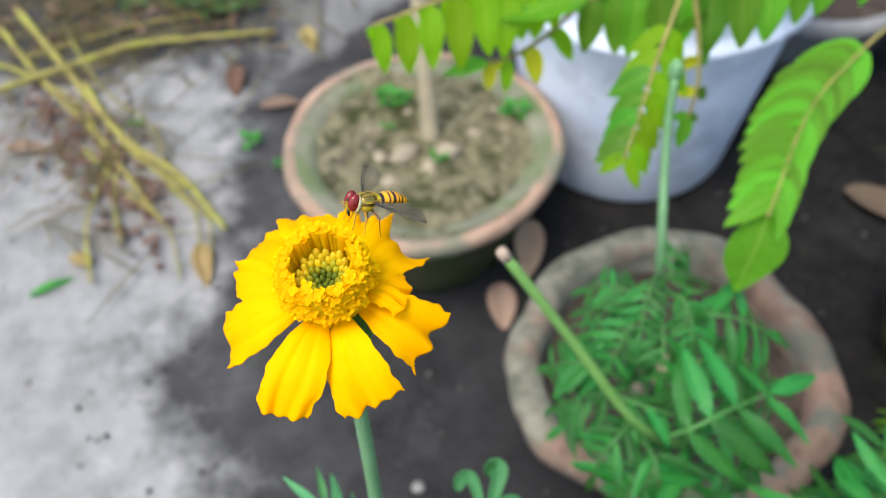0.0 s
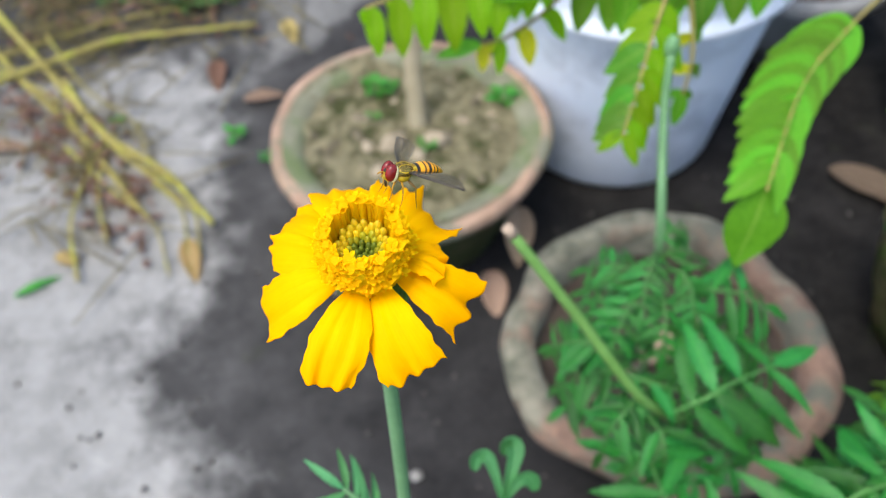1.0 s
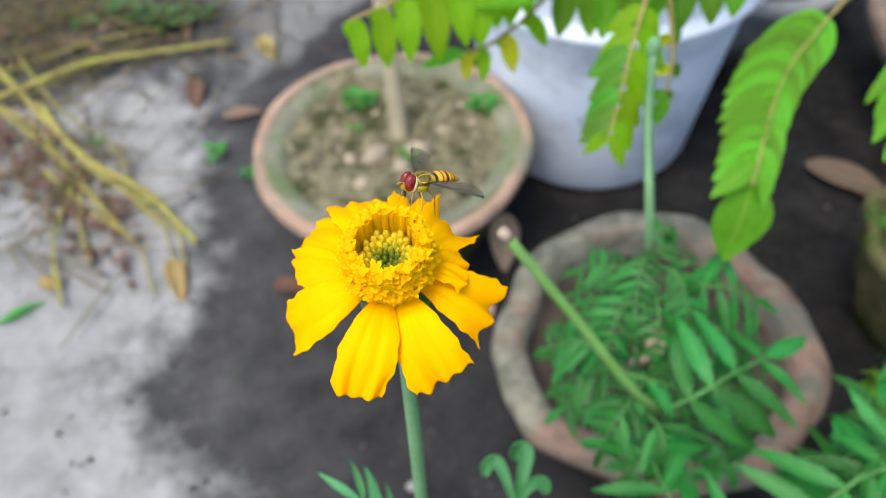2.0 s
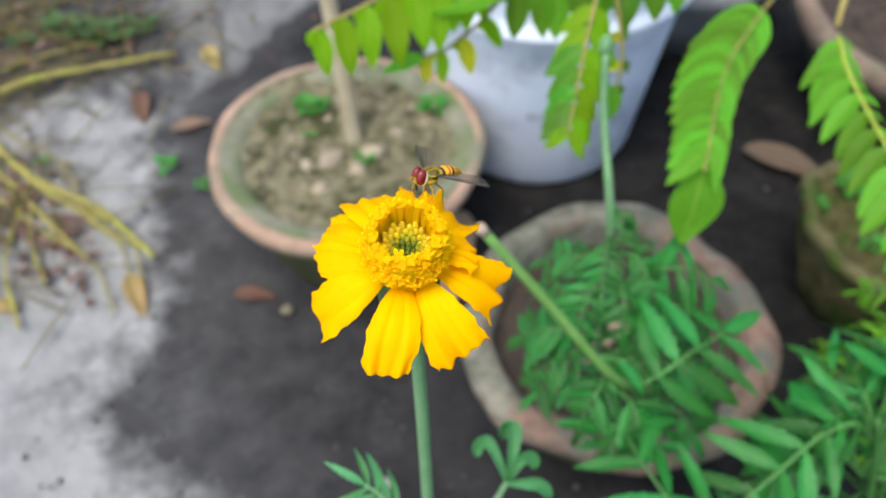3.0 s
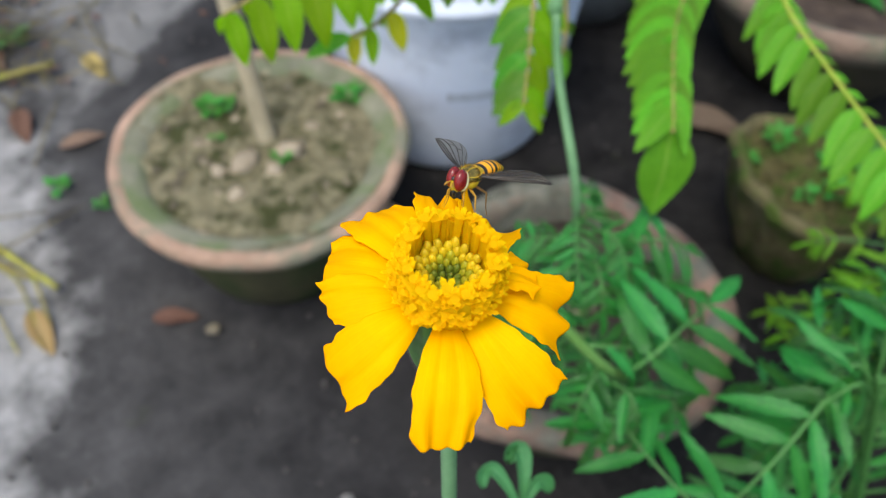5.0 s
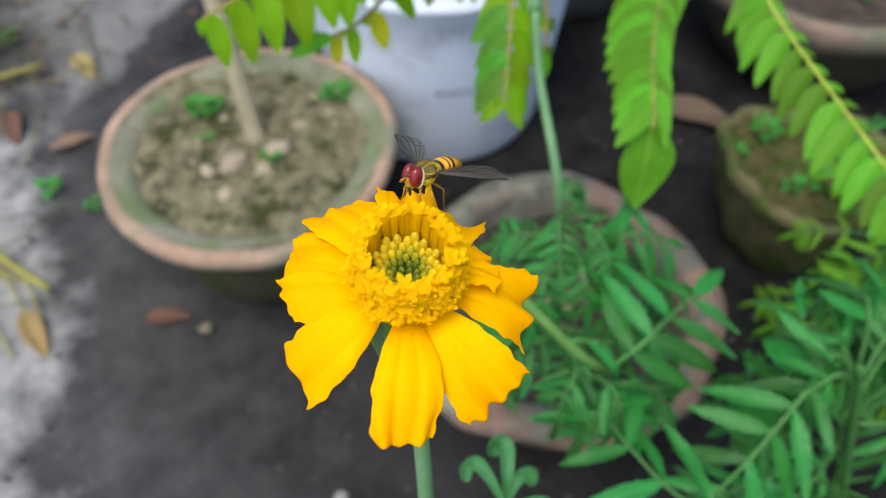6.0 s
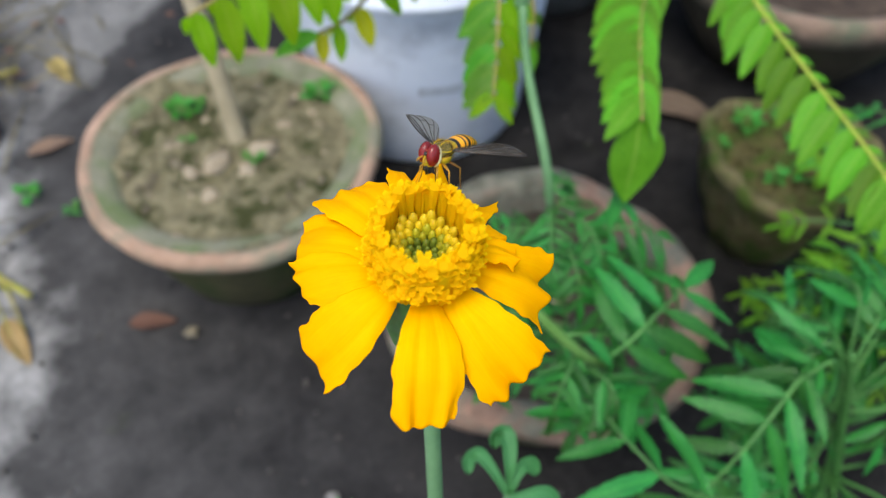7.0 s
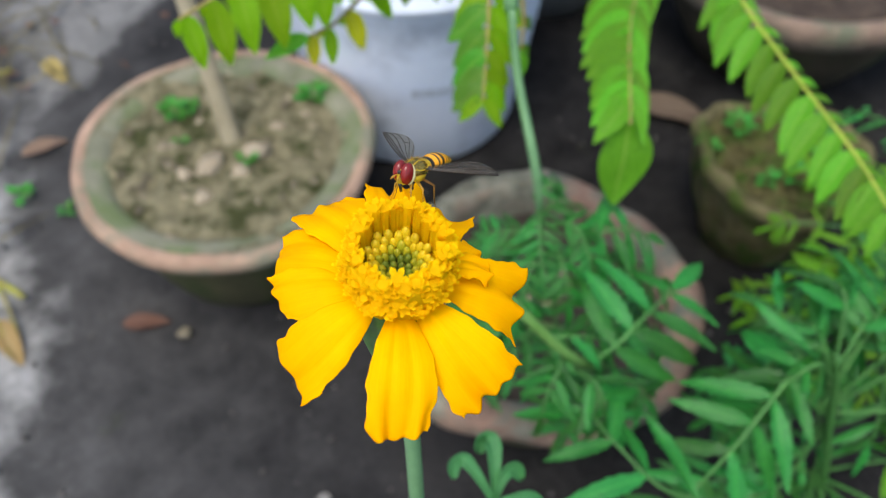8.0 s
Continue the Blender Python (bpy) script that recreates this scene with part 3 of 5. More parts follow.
def bucket():
    x, y = 0.217, 0.679
    b = thing("bucket", x, y, 0, "white plastic bucket used as a planter, stained with dust", "bucket")
    part("wall", lathe([(0.0, 0.002), (0.106, 0.0), (0.1105, 0.003), (0.114, 0.012), (0.120, 0.06), (0.1265, 0.11), (0.1335, 0.16), (0.1385, 0.195), (0.1425, 0.226)], 0, 0.0, 96), PLASTIC, b)
    part("rim", lathe([(0.1415, 0.2215), (0.1500, 0.2220), (0.1545, 0.2250), (0.1550, 0.2295), (0.1520, 0.2345), (0.1490, 0.2400), (0.1495, 0.2450), (0.1535, 0.2700), (0.1560, 0.2865), (0.1590, 0.2880), (0.1595, 0.2930), (0.1570, 0.2950), (0.1540, 0.2935), (0.1480, 0.2500), (0.1410, 0.2000)], 0, 0.0, 96), PLASTIC, b, "raised white rim band")
    part("soil", soil_disc(0.1405, 0.205, 0.005, 11.0), SOIL_DARK, b)
    # a line of print too small to read
    for k in range(9):
        a0 = math.radians(248 + k * 3.2)
        g = Geo()

        def at(u, v):
            a = a0 + math.radians(2.3) * u
            r = 0.1275 + 0.010 * v * 0.15
            return (r * math.cos(a), r * math.sin(a), 0.112 + 0.010 * v)
        part("print_mark", g.grid(3, 2, at), PRINT, b, "grey bar of print")
    return x, y


# ---- leaves of the trees ----
LEAFLETS = [blade(0.47, 0.10, 0.10 + 0.05 * k, 0.72, seed=k, nu=12, nv=6).mesh("leaflet") for k in range(3)]
LEAFLETS_DARK = [m.copy() for m in LEAFLETS]
LEAFLETS_YELLOW = [LEAFLETS[1].copy()]
LEAFLETS_YOUNG = [blade(0.40, 0.10, 0.12 + 0.05 * k, 0.72, seed=k + 7, nu=12, nv=6).mesh("leaflet") for k in range(3)]
for young in LEAFLETS_YOUNG:
    young.materials.append(TREE_YOUNG)


LEAFLET_END = blade(0.60, 0.06, 0.10, 0.95, seed=5, nu=14, nv=6, point=1.05).mesh("leaflet")
LEAFLETS_BROAD = [blade(0.38, 0.15, 0.08 + 0.04 * k, 0.72, seed=k + 3, nu=12, nv=6).mesh("leaflet") for k in range(3)]


def frond(tree, points, pairs, size, fold=25, sweep=55, up=(0, -0.35, 1), start=0.12, shingle=0.0, dark=(), yellow=(), end=True, radius=0.0011, seed=0, left=1.0, right=1.0, label="", shapes=None, tip=None, stop=0.97, stem=None, uneven=1.0):
    """A pinnate leaf: a stalk with pairs of leaflets and one at its end, as parts of a tree."""
    rng = random.Random(seed)
    line = bend(points, 30)
    o = tree.location
    stalk = part("leaf_stalk", Geo().tube([p - o for p in line], taper(radius * 1.3, radius * 0.7, len(line)), 6), stem or RACHIS, tree, label)
    for k in range(pairs):
        q = start + (stop - start) * k / max(1, pairs - 1)
        i = min(29, int(q * 30))
        p = line[i].lerp(line[i + 1], q * 30 - i)
        t = (line[i + 1] - line[i]).normalized()
        n = Vector(up).normalized()
        n = (n - t * n.dot(t)).normalized()
        s0 = t.cross(n)
        for side, grow in ((1, left), (-1, right)):
            if not grow:
                continue
            f, w = math.radians(fold + uneven * rng.uniform(-7, 7)), math.radians(sweep + uneven * rng.uniform(-6, 6))
            d = t * math.cos(w) + (s0 * side * math.cos(f) - n * math.sin(f)) * math.sin(w)
            nn = n * math.cos(f) + s0 * side * math.sin(f)
            nn = (nn + t * (shingle + uneven * rng.uniform(-0.12, 0.12))).normalized()
            big = size * grow * (0.72 + 0.36 * math.sin(math.pi * (0.15 + 0.8 * q))) * (1 + uneven * rng.uniform(-0.07, 0.07))
            me, ma = (LEAFLETS_YELLOW[0], YELLOW_LEAF) if (k, side) in yellow else (LEAFLETS_DARK[rng.randrange(3)], TREE_DARK) if (k, side) in dark else ((shapes or LEAFLETS)[rng.randrange(3)], TREE_LEAF)
            part("leaflet", me, ma, stalk, "yellowed leaflet" if (k, side) in yellow else "", basis(p - o, d, nn, big))
    if end:
        t = (line[-1] - line[-3]).normalized()
        n = Vector(up).normalized()
        if tip:
            t = Vector(tip[0]).normalized()
        part("leaflet", LEAFLET_END if tip else LEAFLETS[0], TREE_LEAF, stalk, "", basis((line[-2] if tip else line[-1]) - o, t, (n - t * n.dot(t)), tip[1] if tip else size * 1.25))
    return stalk


def twig(tree, points, r0, r1, material=None, n=24):
    line = bend(points, n)
    part("twig", Geo().tube([p - tree.location for p in line], taper(r0, r1, len(line)), 7), material or TWIG, tree)


def pot_tree(x, y):
    tree = thing("young_tree", x, y, 0.112, "young tree with thin grey-brown trunk and hanging feathery leaves", "tree", "young trees")
    line = bend([(x + 0.009, y + 0.006, 0.105), (x + 0.008, y + 0.020, 0.15), (x + 0.006, y + 0.050, 0.25), (x + 0.002, y + 0.075, 0.38), (x, y + 0.09, 0.62), (x, y + 0.10, 0.95)], 40)
    part("trunk", Geo().tube([p - tree.location for p in line], taper(0.0092, 0.0052, len(line)), 12), BARK, tree, "thin grey-brown trunk")
    twig(tree, [(x, y + 0.095, 0.80), (0.03, 0.50, 0.66), (0.075, 0.37, 0.50), (0.068, 0.346, 0.435)], 0.003, 0.0014)
    # hanging fronds over the bowl
    frond(tree, [(0.068, 0.346, 0.438), (0.045, 0.345, 0.434), (0.010, 0.338, 0.428), (-0.027, 0.330, 0.420)], 9, 0.034, 52, 74, (0, -0.1, 1), 0.05, seed=2, left=0.7, end=False, shapes=LEAFLETS_YOUNG, label="leaf stalk with bright hanging leaflets")
    frond(tree, [(0.082, 0.352, 0.415), (0.064, 0.345, 0.400), (0.044, 0.338, 0.391), (0.030, 0.336, 0.389)], 4, 0.0195, 55, 78, (0, -0.1, 1), 0.3, yellow=((3, -1), (2, 1), (1, -1)), seed=5, shapes=LEAFLETS_YOUNG)
    twig(tree, [(0.068, 0.346, 0.435), (0.078, 0.352, 0.43), (0.082, 0.352, 0.415)], 0.0014, 0.001)


def bucket_tree(bx, by):
    x, y = bx + 0.03, by + 0.06
    tree = thing("young_tree", x, y, 0.20, "young tree in a white bucket with long drooping feathery leaves", "tree", "young trees")
    line = bend([(x, y, 0.195), (x + 0.004, y + 0.004, 0.40), (x, y, 0.70), (x + 0.01, y - 0.01, 1.0)], 30)
    part("trunk", Geo().tube([p - tree.location for p in line], taper(0.010, 0.006, len(line)), 12), BARK, tree)
    # broad leaflets over the bucket's rim
    twig(tree, [(x, y, 0.75), (0.25, 0.55, 0.66), (0.245, 0.42, 0.50), (0.240, 0.356, 0.442)], 0.003, 0.0014)
    frond(tree, [(0.240, 0.356, 0.442), (0.175, 0.345, 0.436), (0.12, 0.338, 0.428), (0.078, 0.336, 0.424)], 12, 0.036, 50, 80, (0, -0.1, 1), 0.03, dark=((5, 1), (6, 1), (7, 1), (6, -1)), seed=8)
    # the short leaf before the bucket
    twig(tree, [(0.24, 0.55, 0.66), (0.16, 0.40, 0.52), (0.112, 0.305, 0.443)], 0.002, 0.0012)
    frond(tree, [(0.112, 0.305, 0.443), (0.101, 0.286, 0.425), (0.092, 0.269, 0.406), (0.0855, 0.257, 0.393)], 8, 0.0225, 30, 50, (-0.29, -0.74, 0.62), 0.16, shingle=0.10, shapes=LEAFLETS_YOUNG, dark=((2, 1), (3, 1), (4, 1), (5, 1), (6, 1)), seed=12, end=False, radius=0.0008)
    frond(tree, [(0.122, 0.318, 0.44), (0.128, 0.312, 0.415), (0.131, 0.306, 0.392), (0.128, 0.300, 0.376)], 4, 0.014, 40, 60, (0, -0.6, 1), 0.2, yellow=((1, 1), (2, 1)), seed=15)
    twig(tree, [(0.112, 0.305, 0.443), (0.12, 0.32, 0.45), (0.122, 0.318, 0.44)], 0.0012, 0.0010)
    # the long drooping leaf
    twig(tree, [(x, y, 0.72), (0.30, 0.58, 0.62), (0.31, 0.42, 0.45), (0.240, 0.343, 0.392)], 0.003, 0.0016, RACHIS)
    frond(tree, [(0.240, 0.343, 0.392), (0.217, 0.323, 0.391), (0.180, 0.285, 0.390), (0.143, 0.224, 0.386)], 15, 0.0315, 18, 32, (0.1, -0.5, 1), 0.28, shingle=0.34, shapes=LEAFLETS_BROAD, seed=20, left=1.13, right=0.86, radius=0.0009, tip=((-0.22, -0.42, -0.88), 0.047), stop=0.93, uneven=0.3, label="long leaf stalk with overlapping leaflets")
    # another one farther to the side
    twig(tree, [(x, y, 0.70), (0.36, 0.55, 0.58), (0.32, 0.40, 0.42), (0.272, 0.325, 0.374)], 0.003, 0.0018, RACHIS)
    frond(tree, [(0.276, 0.325, 0.366), (0.268, 0.295, 0.362), (0.259, 0.240, 0.360), (0.252, 0.186, 0.357), (0.248, 0.150, 0.350)], 17, 0.029, 30, 60, (-0.25, -0.2, 1), 0.03, shingle=0.15, seed=26, radius=0.0011, left=1.05, right=0.42, shapes=LEAFLETS_BROAD, stem=STALK_GREEN, label="yellowish leaf stalk with drooping leaflets")


# ---- marigold leaves ----
LANCE = [blade(0.24, 0.14, 0.10 + 0.08 * k, 0.85, 0.10, seed=30 + k, nu=14, nv=4).mesh("leaflet") for k in range(3)]
LANCE_THIN = [blade(0.205, 0.14, 0.10 + 0.08 * k, 0.85, 0.10, seed=30 + k, nu=14, nv=4).mesh("leaflet") for k in range(3)]
LANCE_YOUNG = [m.copy() for m in LANCE_THIN]


def marigold_leaf(plant, points, pairs, size, young=False, fold=12, sweep=58, seed=0, radius=0.0009, thin=False):
    rng = random.Random(seed)
    line = bend(points, 24)
    o = plant.location
    leaf = part("leaf", Geo().tube([p - o for p in line], taper(radius * 1.2, radius * 0.6, len(line)), 6), LEAF_STALK, plant)
    shapes, ma = (LANCE_YOUNG, YOUNG_LEAF) if young else (LANCE_THIN if thin else LANCE, MARI_LEAF)
    for k in range(pairs):
        q = 0.28 + 0.68 * k / max(1, pairs - 1)
        i = min(23, int(q * 24))
        p = line[i].lerp(line[i + 1], q * 24 - i)
        t = (line[i + 1] - line[i]).normalized()
        n = Vector((rng.uniform(-0.25, 0.25), -0.25 + rng.uniform(-0.25, 0.25), 1)).normalized()
        n = (n - t * n.dot(t)).normalized()
        s0 = t.cross(n)
        for side in (1, -1):
            f, w = math.radians(fold + rng.uniform(-16, 16)), math.radians(sweep + rng.uniform(-10, 8))
            d = t * math.cos(w) + (s0 * side * math.cos(f) - n * math.sin(f)) * math.sin(w)
            nn = n * math.cos(f) + s0 * side * math.sin(f)
            big = size * (0.55 + 0.5 * math.sin(math.pi * (0.12 + 0.72 * q))) * rng.uniform(0.85, 1.12)
            part("leaflet", shapes[rng.randrange(3)], ma, leaf, "", basis(p - o, d, nn, big))
    t = (line[-1] - line[-3]).normalized()
    part("leaflet", shapes[0], ma, leaf, "", basis(line[-1] - o, t, (Vector((0, -0.2, 1)) - t * t.dot(Vector((0, -0.2, 1)))), size * 0.95))


def stem_part(plant, points, r0, r1, material=None, label=""):
    line = bend(points, 24)
    return part("stem", Geo().tube([p - plant.location for p in line], taper(r0, r1, len(line)), 10), material or STEM, plant, label)


def potted_marigold():
    plant = thing("marigold_plant", 0.165, 0.300, 0.10, "green marigold plant with feathery leaves in an old pot", "plant", "marigolds")
    stem_part(plant, [(0.150, 0.295, 0.095), (0.135, 0.265, 0.20), (0.104, 0.228, 0.345), (0.105, 0.262, 0.396), (0.1076, 0.277, 0.422)], 0.0026, 0.0019, None, "tall green stem")
    stem_part(plant, [(0.165, 0.300, 0.095), (0.150, 0.240, 0.18), (0.118, 0.175, 0.27), (0.080, 0.153, 0.337), (0.0500, 0.1655, 0.386), (0.0215, 0.178, 0.4315)], 0.0023, 0.0020, STEM_BRIGHT, "cut-off green stem")
    d = (Vector((0.0215, 0.178, 0.4315)) - Vector((0.05, 0.1655, 0.386))).normalized()
    end = Vector((0.0215, 0.178, 0.4315)) - plant.location
    part("cut_end", Geo().tube([end - d * 0.004, end - d * 0.001, end + d * 0.0008, end + d * 0.0012], [0.0021, 0.0023, 0.0021, 0.0014], 12), CUT, plant, "pale dry cut end of the stem")
    stem_part(plant, [(0.175, 0.305, 0.095), (0.178, 0.275, 0.18), (0.165, 0.225, 0.26), (0.150, 0.200, 0.30)], 0.0024, 0.0014, STEM_BRIGHT)
    part("bud", Geo().ball((0.1078 - plant.location.x, 0.2785 - plant.location.y, 0.4245 - plant.location.z), (0.0034, 0.0036, 0.0062), 10, 12), STEM, plant, "small closed green bud at the stem's end")
    # leaves: the line of the stalk, pairs, leaflet length, sweep
    leaves = (
        ([(0.092, 0.152, 0.325), (0.104, 0.152, 0.334), (0.119, 0.157, 0.338), (0.142, 0.167, 0.332)], 3, 0.036, 76),
        ([(0.111, 0.222, 0.335), (0.121, 0.208, 0.338), (0.138, 0.205, 0.335), (0.154, 0.205, 0.322)], 5, 0.026, 76),
        ([(0.118, 0.208, 0.310), (0.128, 0.196, 0.318), (0.142, 0.193, 0.315), (0.158, 0.191, 0.300)], 4, 0.026, 68),
        ([(0.098, 0.220, 0.335), (0.090, 0.222, 0.338), (0.082, 0.229, 0.334), (0.074, 0.234, 0.325)], 4, 0.018, 58),
        ([(0.101, 0.219, 0.340), (0.093, 0.207, 0.345), (0.083, 0.198, 0.340), (0.076, 0.190, 0.330)], 5, 0.018, 58),
        ([(0.098, 0.209, 0.340), (0.100, 0.200, 0.340), (0.099, 0.190, 0.335), (0.098, 0.184, 0.325)], 4, 0.016, 58),
        ([(0.079, 0.184, 0.325), (0.067, 0.183, 0.335), (0.058, 0.188, 0.333), (0.049, 0.195, 0.318)], 5, 0.018, 62),
        ([(0.082, 0.180, 0.320), (0.069, 0.176, 0.325), (0.059, 0.176, 0.322), (0.051, 0.180, 0.305)], 4, 0.018, 62),
        ([(0.079, 0.157, 0.335), (0.071, 0.148, 0.340), (0.064, 0.143, 0.335), (0.061, 0.140, 0.320)], 4, 0.018, 58),
        ([(0.075, 0.171, 0.330), (0.080, 0.164, 0.337), (0.090, 0.161, 0.335), (0.100, 0.160, 0.328)], 3, 0.021, 50),
        ([(0.082, 0.149, 0.330), (0.084, 0.139, 0.335), (0.085, 0.132, 0.330), (0.086, 0.129, 0.315)], 4, 0.024, 58),
        ([(0.083, 0.199, 0.325), (0.076, 0.201, 0.333), (0.074, 0.210, 0.330), (0.076, 0.225, 0.320)], 4, 0.016, 58),
        ([(0.104, 0.224, 0.340), (0.107, 0.223, 0.348), (0.115, 0.224, 0.345), (0.125, 0.227, 0.335)], 4, 0.016, 62),
        ([(0.101, 0.229, 0.350), (0.105, 0.228, 0.355), (0.109, 0.230, 0.356), (0.114, 0.236, 0.352)], 3, 0.009, 58),
        ([(0.101, 0.225, 0.345), (0.096, 0.215, 0.355), (0.091, 0.205, 0.352), (0.088, 0.196, 0.345)], 5, 0.013, 60),
        ([(0.103, 0.215, 0.345), (0.108, 0.207, 0.352), (0.111, 0.200, 0.348), (0.112, 0.192, 0.340)], 5, 0.013, 60),
        ([(0.110, 0.235, 0.300), (0.098, 0.236, 0.305), (0.088, 0.238, 0.302), (0.078, 0.244, 0.290)], 4, 0.018, 58),
        ([(0.112, 0.200, 0.275), (0.104, 0.190, 0.285), (0.094, 0.184, 0.283), (0.085, 0.180, 0.270)], 4, 0.020, 58),
        ([(0.120, 0.190, 0.270), (0.128, 0.182, 0.290), (0.138, 0.176, 0.292), (0.150, 0.172, 0.280)], 4, 0.024, 62),
        ([(0.105, 0.170, 0.285), (0.098, 0.158, 0.295), (0.090, 0.150, 0.290), (0.082, 0.146, 0.275)], 4, 0.020, 58),
    )
    for k, (line, pairs, size, sweep) in enumerate(leaves):
        marigold_leaf(plant, line, pairs + 1, size, sweep=sweep, seed=11 + k, radius=0.0010)
    # lower leaves in the shade of the others
    rng = random.Random(21)
    for k in range(12):
        a = k * 2.4
        root = Vector((0.118, 0.205, 0.215 + 0.005 * (k % 5)))
        tip = root + Vector((0.050 * math.cos(a), 0.046 * math.sin(a), rng.uniform(0.015, 0.035)))
        mid = root.lerp(tip, 0.55) + Vector((0, 0, 0.012))
        marigold_leaf(plant, [root, mid, tip, tip + (tip - mid) * 0.3 - Vector((0, 0, 0.006))], 5, rng.uniform(0.020, 0.025), seed=40 + k)


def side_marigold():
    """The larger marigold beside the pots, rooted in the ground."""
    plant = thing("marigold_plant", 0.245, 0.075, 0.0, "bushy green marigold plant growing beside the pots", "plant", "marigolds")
    stem_part(plant, [(0.245, 0.075, -0.01), (0.235, 0.082, 0.15), (0.207, 0.100, 0.27), (0.190, 0.110, 0.33)], 0.0026, 0.0015, LEAF_STALK)
    stem_part(plant, [(0.245, 0.075, -0.01), (0.255, 0.095, 0.12), (0.262, 0.130, 0.22), (0.270, 0.140, 0.27)], 0.0026, 0.0015, LEAF_STALK)
    marigold_leaf(plant, [(0.100, 0.088, 0.290), (0.130, 0.096, 0.318), (0.160, 0.108, 0.330), (0.185, 0.118, 0.332)][::-1], 6, 0.036, seed=61, thin=True, radius=0.0011)
    marigold_leaf(plant, [(0.205, 0.104, 0.29), (0.200, 0.118, 0.312), (0.197, 0.132, 0.318), (0.192, 0.146, 0.314)], 5, 0.028, seed=62, thin=True)
    marigold_leaf(plant, [(0.205, 0.100, 0.26), (0.150, 0.080, 0.285), (0.098, 0.088, 0.315), (0.082, 0.112, 0.326), (0.079, 0.134, 0.325)], 5, 0.036, seed=63, thin=True)
    marigold_leaf(plant, [(0.200, 0.105, 0.28), (0.222, 0.118, 0.312), (0.240, 0.128, 0.316), (0.258, 0.135, 0.308)], 6, 0.032, seed=64, thin=True)
    rng = random.Random(33)
    roots = [((0.222, 0.095, 0.20), 0.10), ((0.205, 0.105, 0.27), 0.09), ((0.255, 0.115, 0.18), 0.10), ((0.268, 0.138, 0.25), 0.09), ((0.195, 0.108, 0.31), 0.06)]
    for k in range(34):
        (rx, ry, rz), reach = roots[k % len(roots)]
        a = k * 2.4 + rng.uniform(-0.4, 0.4)
        r = reach * rng.uniform(0.55, 0.9)
        tip = Vector((rx + r * math.cos(a), ry + r * math.sin(a), rz + rng.uniform(-0.01, 0.04)))
        tip.x = max(0.150, tip.x)
        tip.y = min(tip.y, 0.098 + 0.85 * (tip.x - 0.14))
        mid = Vector((rx, ry, rz)).lerp(tip, 0.55) + Vector((0, 0, 0.02))
        marigold_leaf(plant, [(rx, ry, rz), mid, tip, tip + (tip - mid) * 0.3 - Vector((0, 0, 0.008))], 6, rng.uniform(0.022, 0.031), seed=80 + k, thin=True, young=tip.x > 0.245 and k % 3 > 0)


def pale_marigold():
    """Young light-green growth behind it."""
    plant = thing("marigold_plant", 0.435, 0.195, 0.0, "young light-green feathery marigold growing in the yard", "plant", "marigolds")
    stem_part(plant, [(0.435, 0.195, -0.01), (0.430, 0.193, 0.12), (0.412, 0.188, 0.25)], 0.003, 0.0016, STEM_BRIGHT)
    rng = random.Random(51)
    for k in range(48):
        rz = 0.06 + 0.19 * (k / 48)
        rx, ry = 0.433 - 0.09 * (rz - 0.06), 0.195 - 0.03 * (rz - 0.06)
        a = k * 2.4
        r = rng.uniform(0.05, 0.11)
        tip = Vector((rx + r * math.cos(a), ry + r * math.sin(a), rz + rng.uniform(0.0, 0.05)))
        mid = Vector((rx, ry, rz)).lerp(tip, 0.5) + Vector((0, 0, 0.02))
        marigold_leaf(plant, [(rx, ry, rz), mid, tip, tip + (tip - mid) * 0.3 - Vector((0, 0, 0.008))], 6, rng.uniform(0.018, 0.026), seed=120 + k, young=k % 8 != 0)


# ---- the marigold flower ----
FX, FY = -0.0188, 0.0825      # the flower's axis
BASE_Z = 0.5415               # where the rays are set


